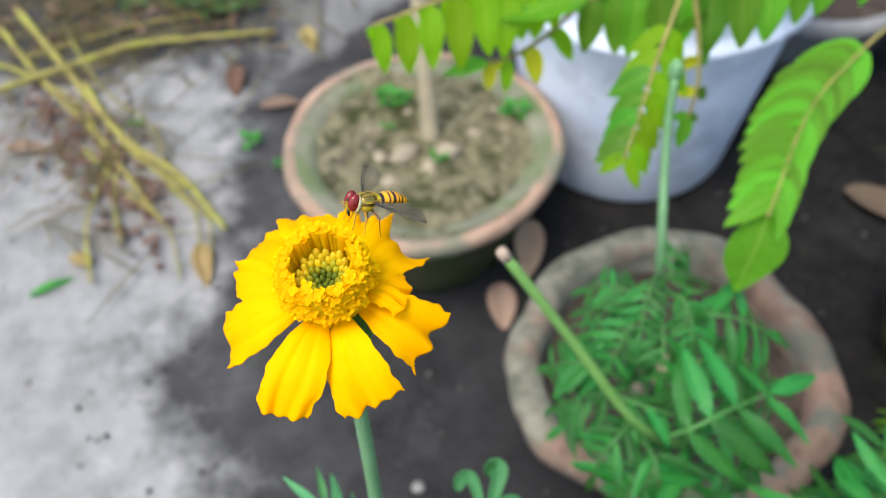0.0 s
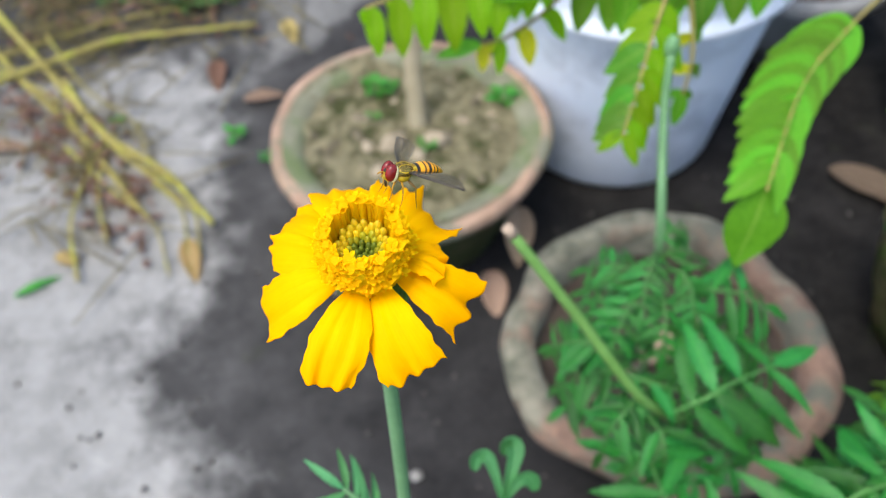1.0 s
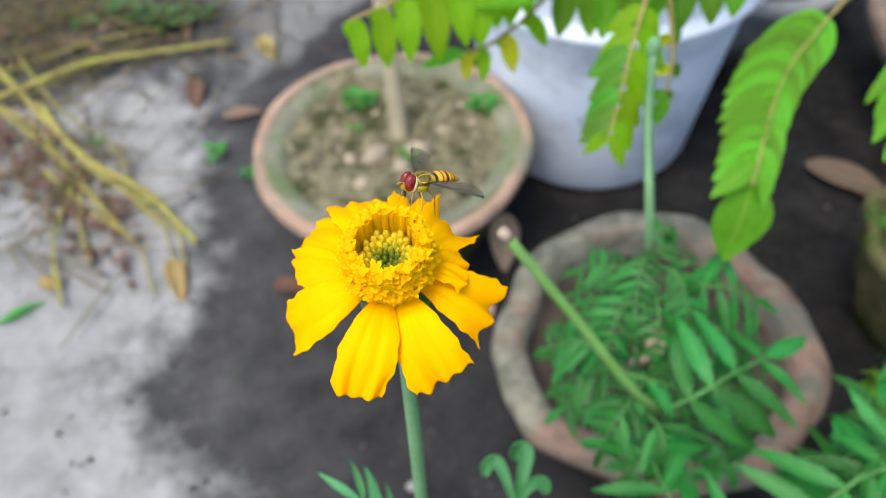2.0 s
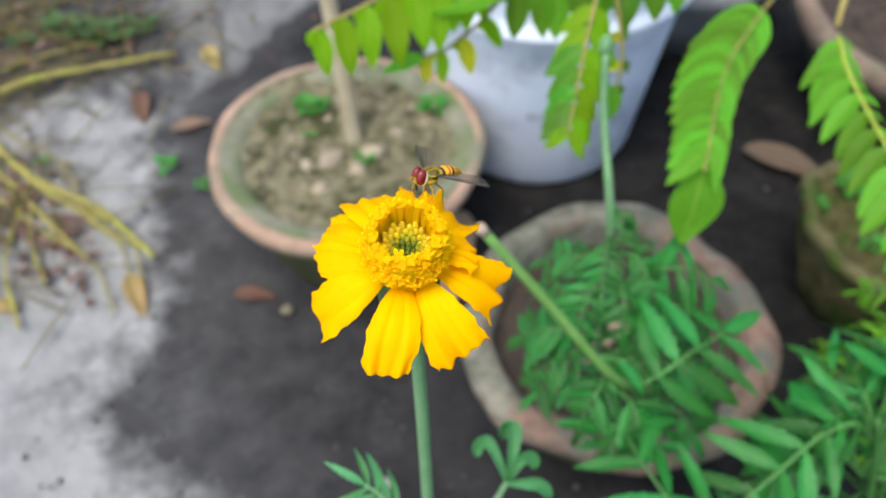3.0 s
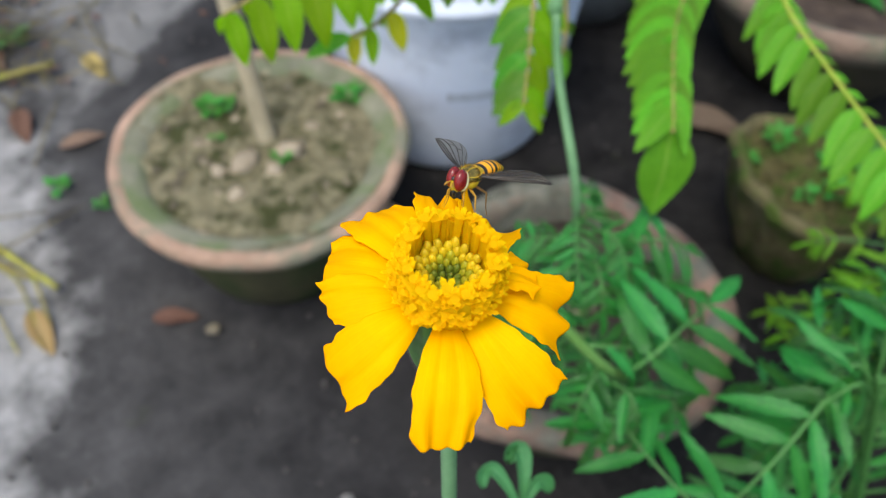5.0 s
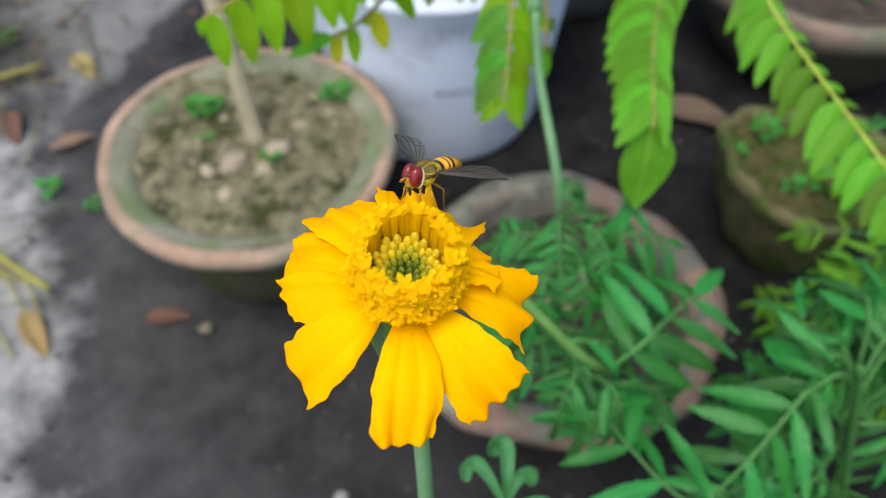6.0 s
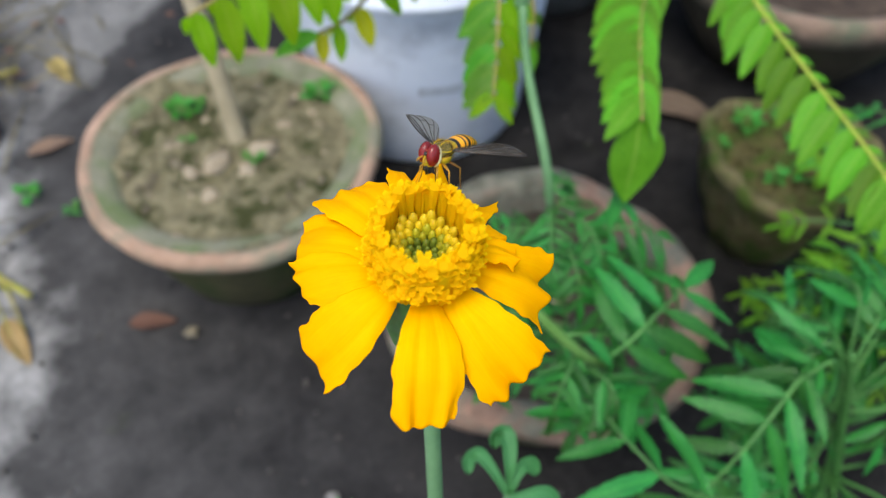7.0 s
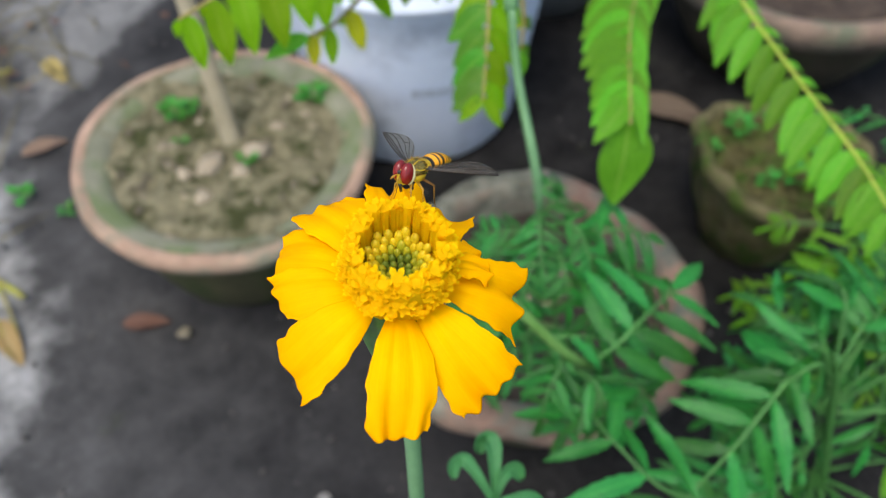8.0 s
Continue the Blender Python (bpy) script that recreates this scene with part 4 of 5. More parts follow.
def ray_petal(plant, az, left, right, wide, lift, foot_z=1.2, lobes=3.0, notch=0.5, blunt=0.6, ruffle=1.0, crease=1.0, hook=(0.0, 0.0), dent=0.0, seed=0):
    """One ray floret, in millimetres from the middle of the flower: from its foot on the axis's side az it arches to an end
    that spans from its left to its right corner; wide: how far it swells on the way; the end is lobed and wavy, the blade creased along it."""
    rng = random.Random(seed)
    p1, p2, p3, p4 = (rng.uniform(0, 6.28) for _ in range(4))
    a = math.radians(az)
    out, up = Vector((math.cos(a), math.sin(a), 0)), Vector((0, 0, 1))
    left, right = Vector(left), Vector(right)
    across = (right - left).normalized()
    middle = (left + right) * 0.5
    foot = out * 5.0 + up * foot_z
    along = (middle - foot).normalized()
    face = across.cross(along).normalized()
    if face.z < 0:
        face = -face
    folds = [(-0.36 + rng.uniform(-0.12, 0.12), 0.15), (0.32 + rng.uniform(-0.12, 0.12), 0.17)]

    def at(u, v):
        s = 2 * v - 1
        # corners a little rounded, the end cut into uneven lobes
        end = left.lerp(right, v) + along * (notch * (math.cos(lobes * math.pi * s + p1) * 0.7 + 0.5 * math.sin(7.3 * s + p2) - 0.5) - blunt * abs(s) ** 5 - dent * (1 - s * s) + hook[0 if s < 0 else 1] * max(0.0, abs(s) - 0.55) ** 2 * 5)
        start = foot + across * (s * 1.15) + face * (0.5 * (1 - s * s))
        knee = foot.lerp(middle, 0.52) + face * (lift + 0.9 * (1 - s * s)) + across * (s * wide * 0.5)
        c = start * (1 - u) ** 2 + knee * 2 * u * (1 - u) + end * u * u
        # soft folds from the foot on, and a ruffled edge
        h = 0.0
        for place, size in folds:
            h -= 0.34 * crease * math.exp(-((s - place * (0.8 + 0.3 * u)) / size) ** 2) * min(1, u * 2.2) * (1.0 - 0.35 * u)
        h += 0.05 * math.sin(6 * s + p3) * min(1, u * 3)
        h += ruffle * (0.42 * math.sin(5.2 * s + p2) * u ** 4 + 0.20 * math.sin(11 * s + p4) * u ** 6 + 0.30 * math.sin(11 * u + p1 + s) * abs(s) ** 4 * u)
        edge = 0.24 * ruffle * (math.sin(u * 19 + p2 + 2 * s) + 0.6 * math.sin(u * 37 + p3)) * u * abs(s) ** 3
        return (c + face * h + across * (edge if s > 0 else -edge)) * 0.001 + Vector((0, 0, BASE_Z))
    return part("petal", Geo().grid(44, 44, at), PETAL, plant, "", thick=0.00022)


def floret_mesh(k):
    """A tube of length 1 that opens into five small pointed lobes."""
    g = Geo()
    rng = random.Random(300 + k)
    # widths are for a floret 11 times as long as it is thick
    g.tube([(0, 0, 0), (0, 0, 0.45), (0.01, 0, 0.78), (0.015, 0.0, 0.93)], [0.036, 0.046, 0.058, 0.066], 7)
    n = 5
    for i in range(n):
        a = 2 * math.pi * (i + 0.3 * rng.random()) / n
        d, s = Vector((math.cos(a), math.sin(a), 0)), Vector((-math.sin(a), math.cos(a), 0))
        o = Vector((0.015, 0, 0.91)) + d * 0.046
        reach, rise = rng.uniform(0.05, 0.09), rng.uniform(0.06, 0.13)
        tip = o + d * reach + Vector((0, 0, rise))
        mid = o.lerp(tip, 0.55) + Vector((0, 0, 0.022))
        b = len(g.v)
        for q in (o - s * 0.034, o + s * 0.034, mid - s * 0.036, mid + s * 0.036, tip, o.lerp(tip, 0.4) - d * 0.012 - Vector((0, 0, 0.02))):
            g.v.append(tuple(q))
            g.uv.append((0.9, 0.5))
        g.f += [(b, b + 1, b + 3, b + 2), (b + 2, b + 3, b + 4), (b + 1, b, b + 5), (b, b + 2, b + 5), (b + 3, b + 1, b + 5), (b + 2, b + 4, b + 5), (b + 4, b + 3, b + 5)]
    return g.mesh("floret", False)


def flowering_marigold():
    plant = thing("marigold_plant", FX, FY, 0.0, "tall marigold stem with one golden-yellow open flower", "plant", "marigolds")
    o = plant.location
    # stem and leaves are given from the axis
    line = bend([(-0.004, -0.028, -0.012), (-0.004, -0.022, 0.18), (-0.003, -0.012, 0.35), (-0.0004, -0.0042, 0.46), (0.0004, -0.0006, 0.512), (0, 0, 0.524)], 40)
    part("stem", Geo().tube(line, taper(0.0022, 0.00135, len(line)), 14), STEM, plant, "smooth bluish-green stem")
    # the green cup under the rays, ribbed
    prof = [(0.0014, 0.517), (0.0030, 0.5200), (0.0050, 0.525), (0.0060, 0.531), (0.0062, 0.537), (0.0060, 0.5420), (0.0052, 0.5440), (0.0020, 0.5440)]

    def cup(u, v):
        i = min(len(prof) - 1, int(round(u * (len(prof) - 1))))
        r, z = prof[i]
        r *= 1 + 0.05 * math.cos(2 * math.pi * v * 8)
        return (r * math.cos(2 * math.pi * v), r * math.sin(2 * math.pi * v), z)
    part("calyx", Geo().grid(len(prof) - 1, 48, cup, True), CALYX, plant, "ribbed green cup under the flower")
    # rays: azimuth of the foot, the two corners of the end, the swell, the arch
    ray_petal(plant, 251, (-12.2, -20.0, -3.4), (-4.4, -21.5, -5.4), 13.8, 4.4, lobes=3.0, notch=0.55, blunt=0.4, seed=1)
    ray_petal(plant, 291, (2.0, -20.2, -8.4), (12.0, -17.9, -3.7), 12.4, 4.6, lobes=3.4, notch=0.6, blunt=0.0, seed=2)
    ray_petal(plant, 335, (14.1, -12.0, -6.8), (20.4, -1.8, -5.0), 12.5, 3.8, lobes=2.2, notch=0.7, blunt=0.3, ruffle=1.3, hook=(0.7, 1.3), seed=3)
    ray_petal(plant, 348, (12.4, -6.8, 2.4), (14.0, -2.2, 1.4), 6.5, 2.6, 2.4, lobes=1.5, notch=0.4, ruffle=1.2, seed=14)
    ray_petal(plant, 5, (14.6, -1.6, -1.8), (13.4, 3.6, 0.0), 6.5, 2.2, lobes=2.0, notch=0.4, seed=15)
    ray_petal(plant, 42, (17.0, 9.8, -4.0), (11.0, 17.9, 0.3), 13.0, 2.6, lobes=2.0, notch=0.6, blunt=0.2, ruffle=1.0, hook=(1.2, 0.4), dent=3.4, seed=4)
    ray_petal(plant, 74, (9.2, 18.2, -0.6), (2.5, 19.4, 1.7), 11.0, 3.0, lobes=2.4, notch=0.6, blunt=0.2, hook=(0.0, 0.8), dent=1.4, seed=5)
    ray_petal(plant, 110, (-1.2, 19.2, 0.6), (-10.2, 17.2, 1.5), 15.0, 3.8, lobes=2.0, notch=0.6, blunt=0.3, ruffle=1.2, hook=(0.0, 0.8), seed=7)
    ray_petal(plant, 140, (-12.6, 15.8, -0.4), (-16.2, 8.6, 1.0), 15.0, 3.4, lobes=2.4, notch=0.5, blunt=0.3, crease=0.6, ruffle=0.8, hook=(0.5, 0.3), seed=8)
    ray_petal(plant, 170, (-17.4, 7.4, 2.2), (-16.9, 0.4, 0.4), 10.5, 3.2, lobes=2.8, notch=0.4, blunt=0.5, crease=0.5, ruffle=0.8, seed=9)
    ray_petal(plant, 203, (-19.9, -1.4, -2.2), (-17.8, -9.4, -6.3), 11.5, 4.0, lobes=2.2, notch=0.5, blunt=0.8, ruffle=1.0, crease=0.6, hook=(0.0, 2.2), seed=10)
    # the disc
    floor = Geo().grid(8, 32, lambda u, v: (0.0056 * u * math.cos(6.2832 * v), 0.0056 * u * math.sin(6.2832 * v), 0.5475 + 0.0006 * u), True)
    disc = part("flower_disc", floor, BUD_IN, plant, "raised ring of yellow disc florets round a green centre", pose(0, -0.0012, 0.5469, 6, 0, 0) @ pose(0, 0, -0.5474))
    # filler ring behind the inner florets, added so the gaps between them stay light
    wall = [(0.0052, 0.5462), (0.0056, 0.5490), (0.0061, 0.5515), (0.0067, 0.5536), (0.0073, 0.5528), (0.0072, 0.5480), (0.0062, 0.5440)]
    part("floret_wall", lathe(wall, 0, 0.0, 48), FLORET, disc)
    shapes = [floret_mesh(k) for k in range(4)]
    rng = random.Random(77)
    count = 215
    for k in range(count):
        q = (k / (count - 1)) ** 0.9
        a = k * 2.39996 + rng.uniform(-0.10, 0.10)
        rb = 0.0047 + 0.0010 * q
        rt = 0.0060 + 0.0021 * q + rng.uniform(-0.0004, 0.0004)
        zb = 0.5462 - 0.0035 * q
        zt = 0.5555 - 0.0066 * q ** 1.3 + rng.uniform(-0.0007, 0.0007)
        foot, tip = Vector((rb * math.cos(a), rb * math.sin(a), zb)), Vector((rt * math.cos(a), rt * math.sin(a), zt))
        d = tip - foot
        m = basis(foot, d, (math.cos(a), math.sin(a), 0.2)) @ pose(0, 0, 0, 0, 90, 0) @ pose(0, 0, 0, 0, 0, rng.uniform(0, 360))
        thin = (0.0125 - 0.003 * min(1, q * 3)) * rng.uniform(0.85, 1.15)
        part("floret", shapes[k % 4], FLORET, disc, "", m @ Matrix.Diagonal((thin, thin, d.length, 1)))
    pill = [Geo().ball((0, 0, 0), (1.0, 0.52, 0.52), 8, 10, lambda d, p: p * (1 + 0.08 * max(0, d.x))).mesh("bud") for _ in range(3)]
    for k in range(62):
        q = math.sqrt((k + 0.5) / 62)
        a, r = k * 2.39996, 0.0046 * q
        kind = 2 if q < 0.42 else 1 if q < 0.66 else 0
        tall = 0.00095 + 0.0005 * q
        m = basis((r * math.cos(a), r * math.sin(a), 0.5474 + tall * 0.8 + 0.0016 * q * q), (0.12 * math.cos(a), 0.12 * math.sin(a), 1), (1, 0.3, 0)) @ Matrix.Scale(tall * rng.uniform(0.92, 1.08), 4)
        part("bud", pill[kind], (BUD_OUT, BUD_MID, BUD_IN)[kind], disc, "", m)
    # leaves low on the stem
    curl = part("leaf", Geo().tube(bend([(-0.003, -0.010, 0.372), (0.012, -0.002, 0.386), (0.023, 0.005, 0.394), (0.029, 0.010, 0.398)], 18), taper(0.0012, 0.0011, 19), 8), STEM, plant, "leaf with curled lobes")
    for points, wide in (
        ([(0.0285, 0.0095, 0.3978), (0.0268, 0.0180, 0.4020), (0.0247, 0.0232, 0.4040), (0.0218, 0.0236, 0.4022), (0.0203, 0.0205, 0.3990)], 0.0044),
        ([(0.0290, 0.0100, 0.3980), (0.0320, 0.0170, 0.4040), (0.0342, 0.0232, 0.4068), (0.0328, 0.0262, 0.4052), (0.0305, 0.0245, 0.4012)], 0.0056),
        ([(0.0290, 0.0100, 0.3980), (0.0338, 0.0140, 0.4022), (0.0380, 0.0152, 0.4018), (0.0398, 0.0126, 0.3975)], 0.0046),
        ([(0.0288, 0.0095, 0.3976), (0.0340, 0.0075, 0.3992), (0.0392, 0.0062, 0.3980), (0.0424, 0.0030, 0.3935)], 0.0044),
    ):
        curled_lobe(curl, points, wide)
    sprig_leaf(plant, [(-0.003, -0.010, 0.400), (-0.008, -0.005, 0.418), (-0.013, 0.000, 0.430), (-0.018, 0.003, 0.436)], 0.0125, 5, 0.20, seed=6)
    return plant


def curled_lobe(leaf, points, wide):
    """A round-ended leaf lobe that rolls over at its end."""
    line = bend(points, 20)

    def at(u, v):
        i = min(19, int(u * 20))
        p = line[i].lerp(line[i + 1], u * 20 - i)
        t = (line[i + 1] - line[i]).normalized()
        side = t.cross(Vector((0.1, -0.75, 0.65)))
        side = side.normalized() if side.length > 1e-4 else Vector((1, 0, 0))
        s = 2 * v - 1
        w = wide * 0.5 * (0.35 + 0.65 * min(1.0, u * 2.2)) * max(0.05, 1 - max(0.0, (u - 0.72) / 0.28) ** 2.5) ** 0.6
        return p + side * (s * w) + side.cross(t) * (0.25 * wide * s * s)
    part("lobe", Geo().grid(20, 6, at), SPRIG_LEAF, leaf, thick=0.0003)


def sprig_leaf(plant, points, size, pairs, wide, seed):
    """A small lobed leaf on the flower's stem."""
    rng = random.Random(seed)
    line = bend(points, 20)
    leaf = part("leaf", Geo().tube(line, taper(0.0011, 0.0006, len(line)), 6), STEM, plant)
    shapes = [blade(wide, 0.25, 0.55 + 0.15 * k, 0.9, 0.12, seed=seed + k, nu=14, nv=4).mesh("leaflet") for k in range(2)]
    for k in range(pairs):
        q = 0.5 + 0.45 * k / max(1, pairs - 1)
        p = line[int(q * 20)]
        t = (line[-1] - line[-4]).normalized()
        n = (Vector((0, -0.3, 1)) - t * t.dot(Vector((0, -0.3, 1)))).normalized()
        s0 = t.cross(n)
        for side in (1, -1):
            w = math.radians(rng.uniform(42, 62))
            part("leaflet", shapes[k % 2], SPRIG_LEAF, leaf, "", basis(p, t * math.cos(w) + s0 * side * math.sin(w), n, size * rng.uniform(0.75, 1.0)))
    part("leaflet", shapes[0], SPRIG_LEAF, leaf, "", basis(line[-1], line[-1] - line[-4], (0, -0.3, 1), size))


# ---- the hoverfly ----
FLY_AT = Vector((-0.0123, 0.0901, 0.5573))
FLY_X, FLY_Z = Vector((-0.820, -0.406, 0.404)), Vector((0.271, 0.346, 0.898))
LEGS = (
    ((1.0, 0.40, -0.95), (1.9, 1.10, -1.5), (1.9, 1.20, -2.6), (2.2, 1.35, -3.5)),
    ((0.3, 0.50, -1.05), (0.6, 1.75, -1.6), (0.5, 1.9, -3.3), (0.8, 2.1, -4.4)),
    ((-0.6, 0.45, -1.0), (-1.4, 1.8, -1.7), (-1.9, 1.7, -3.6), (-2.3, 1.8, -4.9)),
)


def hoverfly():
    """Units of 1.26 mm: x to its head, y to its left, z up from the middle of the thorax."""
    mm = 0.00126
    fly = thing("hoverfly", 0, 0, 0, "hoverfly with dark red eyes and orange-black banded abdomen on a flower", "insect")
    rng = random.Random(9)

    def g(centre, radii, nu=14, nv=20, fn=None):
        return Geo().ball([c * mm for c in centre], [r * mm for r in radii], nu, nv, fn)
    part("thorax", g((0, 0, 0.10), (1.62, 1.32, 1.12), 18, 26), FLY_BODY, fly, "shiny bronze-black thorax")
    part("scutellum", g((-1.52, 0, 0.46), (0.62, 0.86, 0.40)), FLY_YELLOW, fly, "yellow shield behind the thorax")
    for s in (1, -1):
        part("thorax_side", g((0.15, 0.60 * s, -0.46), (1.05, 0.72, 0.72)), FLY_YELLOW, fly, "dull yellow side of the thorax")
        edge = [(1.15, 0.88 * s, 0.50), (0.45, 1.27 * s, 0.42), (-0.45, 1.26 * s, 0.46), (-1.2, 0.92 * s, 0.52)]
        part("stripe", Geo().tube(bend([[c * mm for c in p] for p in edge], 12), [k * mm for k in taper(0.04, 0.09, 13)], 7), FLY_YELLOW, fly, "yellow stripe along the edge of the back")
    for s in (0.42, -0.42):
        line = [(1.38, s, 0.62), (0.5, s, 1.125), (-0.5, s, 1.12), (-1.15, s, 0.82)]
        part("stripe", Geo().tube(bend([[c * mm for c in p] for p in line], 10), 0.05 * mm, 6), FLY_YELLOW, fly, "pale stripe along the back")
    # fine fur on the back and sides
    fur = Geo()
    for k in range(320):
        a, e = rng.uniform(0, 6.28), rng.uniform(-0.3, 1.3)
        d = Vector((math.cos(a) * math.cos(e), math.sin(a) * math.cos(e), math.sin(e)))
        p = Vector((1.58 * d.x, 1.30 * d.y, 0.10 + 1.10 * d.z))
        q = p + (d + Vector((-0.5, 0, 0.1))) * rng.uniform(0.16, 0.32)
        fur.tube([p * mm, p.lerp(q, 0.5) * mm, q * mm], [0.014 * mm, 0.011 * mm, 0.005 * mm], 3)
    part("fur", fur, FLY_LEG, fly, "short golden hairs")
    head = part("head", g((2.02, 0, -0.16), (0.90, 0.74, 1.14), 16, 22), FLY_YELLOW, fly, "yellow face")
    part("snout", g((2.66, 0, -0.50), (0.36, 0.34, 0.50)), FLY_YELLOW, head)
    for s in (1, -1):
        part("eye", g((2.06, 0.50 * s, 0.20), (0.92, 0.70, 1.26), 20, 26), EYE_RED, head, "large dark-red eye")
        part("eye_rim", g((1.68, 0.54 * s, 0.06), (0.58, 0.675, 1.24)), FLY_RIM, head, "pale rim behind the eye")
        part("antenna", Geo().tube([(2.8 * mm, 0.14 * s * mm, 0.10 * mm), (3.1 * mm, 0.24 * s * mm, 0.10 * mm), (3.42 * mm, 0.38 * s * mm, -0.08 * mm), (3.66 * mm, 0.46 * s * mm, -0.30 * mm)], [0.06 * mm, 0.07 * mm, 0.13 * mm, 0.06 * mm], 7), FLY_LEG, head, "short orange antenna")
    part("brow", g((2.76, 0, 0.40), (0.24, 0.26, 0.26)), FLY_DARK, head)
    part("mouth", Geo().tube([(2.45 * mm, 0, -0.9 * mm), (2.4 * mm, 0, -1.4 * mm), (2.2 * mm, 0, -2.0 * mm)], [0.30 * mm, 0.20 * mm, 0.16 * mm], 8), FLY_DARK, head, "dark mouthparts reaching down")

    def belly(u, v):
        w = 1.22 * math.sin(math.pi * (0.13 + 0.855 * u)) ** 0.55 * (1 - 0.16 * u)
        a = 2 * math.pi * v
        seam = 1 - 0.035 * max(0, math.cos(2 * math.pi * u * 4.6)) ** 8
        x = -1.25 - 5.5 * u
        return (x * mm, w * seam * math.cos(a) * mm, (0.05 + 0.30 * math.sin(math.pi * u) - 0.62 * u * u + 0.72 * w * seam * math.sin(a)) * mm)
    part("abdomen", Geo().grid(48, 26, belly, True), FLY_ABDOMEN, fly, "flat orange abdomen with black bands")
    for s in (1, -1):
        root, tip, chord = Vector((-0.05, 1.15 * s, 0.42)), Vector((-4.25, 8.25 * s, 0.94)), 2.75
        span = tip - root
        d = span.normalized()
        c = Vector((-0.84, -0.53 * s, 0.10))
        c = (c - d * c.dot(d)).normalized()
        n = d.cross(c) * s

        def wing_at(u, v):
            w = chord * math.sin(math.pi * (0.03 + 0.955 * u ** 1.35)) ** 0.60
            lead = 0.16 * chord * math.sin(math.pi * u ** 0.9) ** 0.9
            ripple = 0.05 * math.sin(v * 15) * math.sin(math.pi * u) + 0.18 * math.sin(math.pi * u) - 0.10 * v * math.sin(5 * u)
            return (root + span * (u - 0.05 * v * v * u) + c * (v * w - lead) + n * ripple) * mm
        wing = part("wing", Geo().grid(30, 16, wing_at), FLY_WING, fly, "clear brownish wing")
        for v0, v1, u1, thick in ((0.0, 0.0, 0.985, 0.085), (0.10, 0.09, 0.93, 0.06), (0.18, 0.22, 0.985, 0.055), (0.30, 0.50, 0.985, 0.05), (0.46, 0.78, 0.93, 0.04), (0.60, 0.95, 0.74, 0.035), (0.80, 0.985, 0.45, 0.03)):
            pts = [wing_at(0.02 + (u1 - 0.02) * i / 14, v0 + (v1 - v0) * (i / 14) ** 1.3) + n * (0.012 * mm) for i in range(15)]
            part("vein", Geo().tube(pts, thick * mm, 5), FLY_DARK, wing)
        for ua, va, ub, vb in ((0.45, 0.21, 0.47, 0.36), (0.74, 0.42, 0.70, 0.66), (0.60, 0.58, 0.55, 0.80), (0.28, 0.10, 0.29, 0.20)):
            part("vein", Geo().tube([wing_at(ua, va), wing_at((ua + ub) / 2, (va + vb) / 2), wing_at(ub, vb)], 0.035 * mm, 5), FLY_DARK, wing)
        # legs: hip, knee, ankle, foot
        for n_leg, (hip, knee, ankle, foot) in enumerate(LEGS):
            pts = [Vector((x, y * s, z)) * mm for x, y, z in (hip, knee, ankle, foot)]
            line = [pts[0], pts[0].lerp(pts[1], 0.5), pts[1], pts[1].lerp(pts[2], 0.5), pts[2], pts[2].lerp(pts[3], 0.6), pts[3]]
            part("leg", Geo().tube(line, [r * mm for r in (0.15, 0.16, 0.10, 0.09, 0.06, 0.045, 0.035)], 7), FLY_LEG_DARK if n_leg == 2 else FLY_LEG, fly)
    return fly


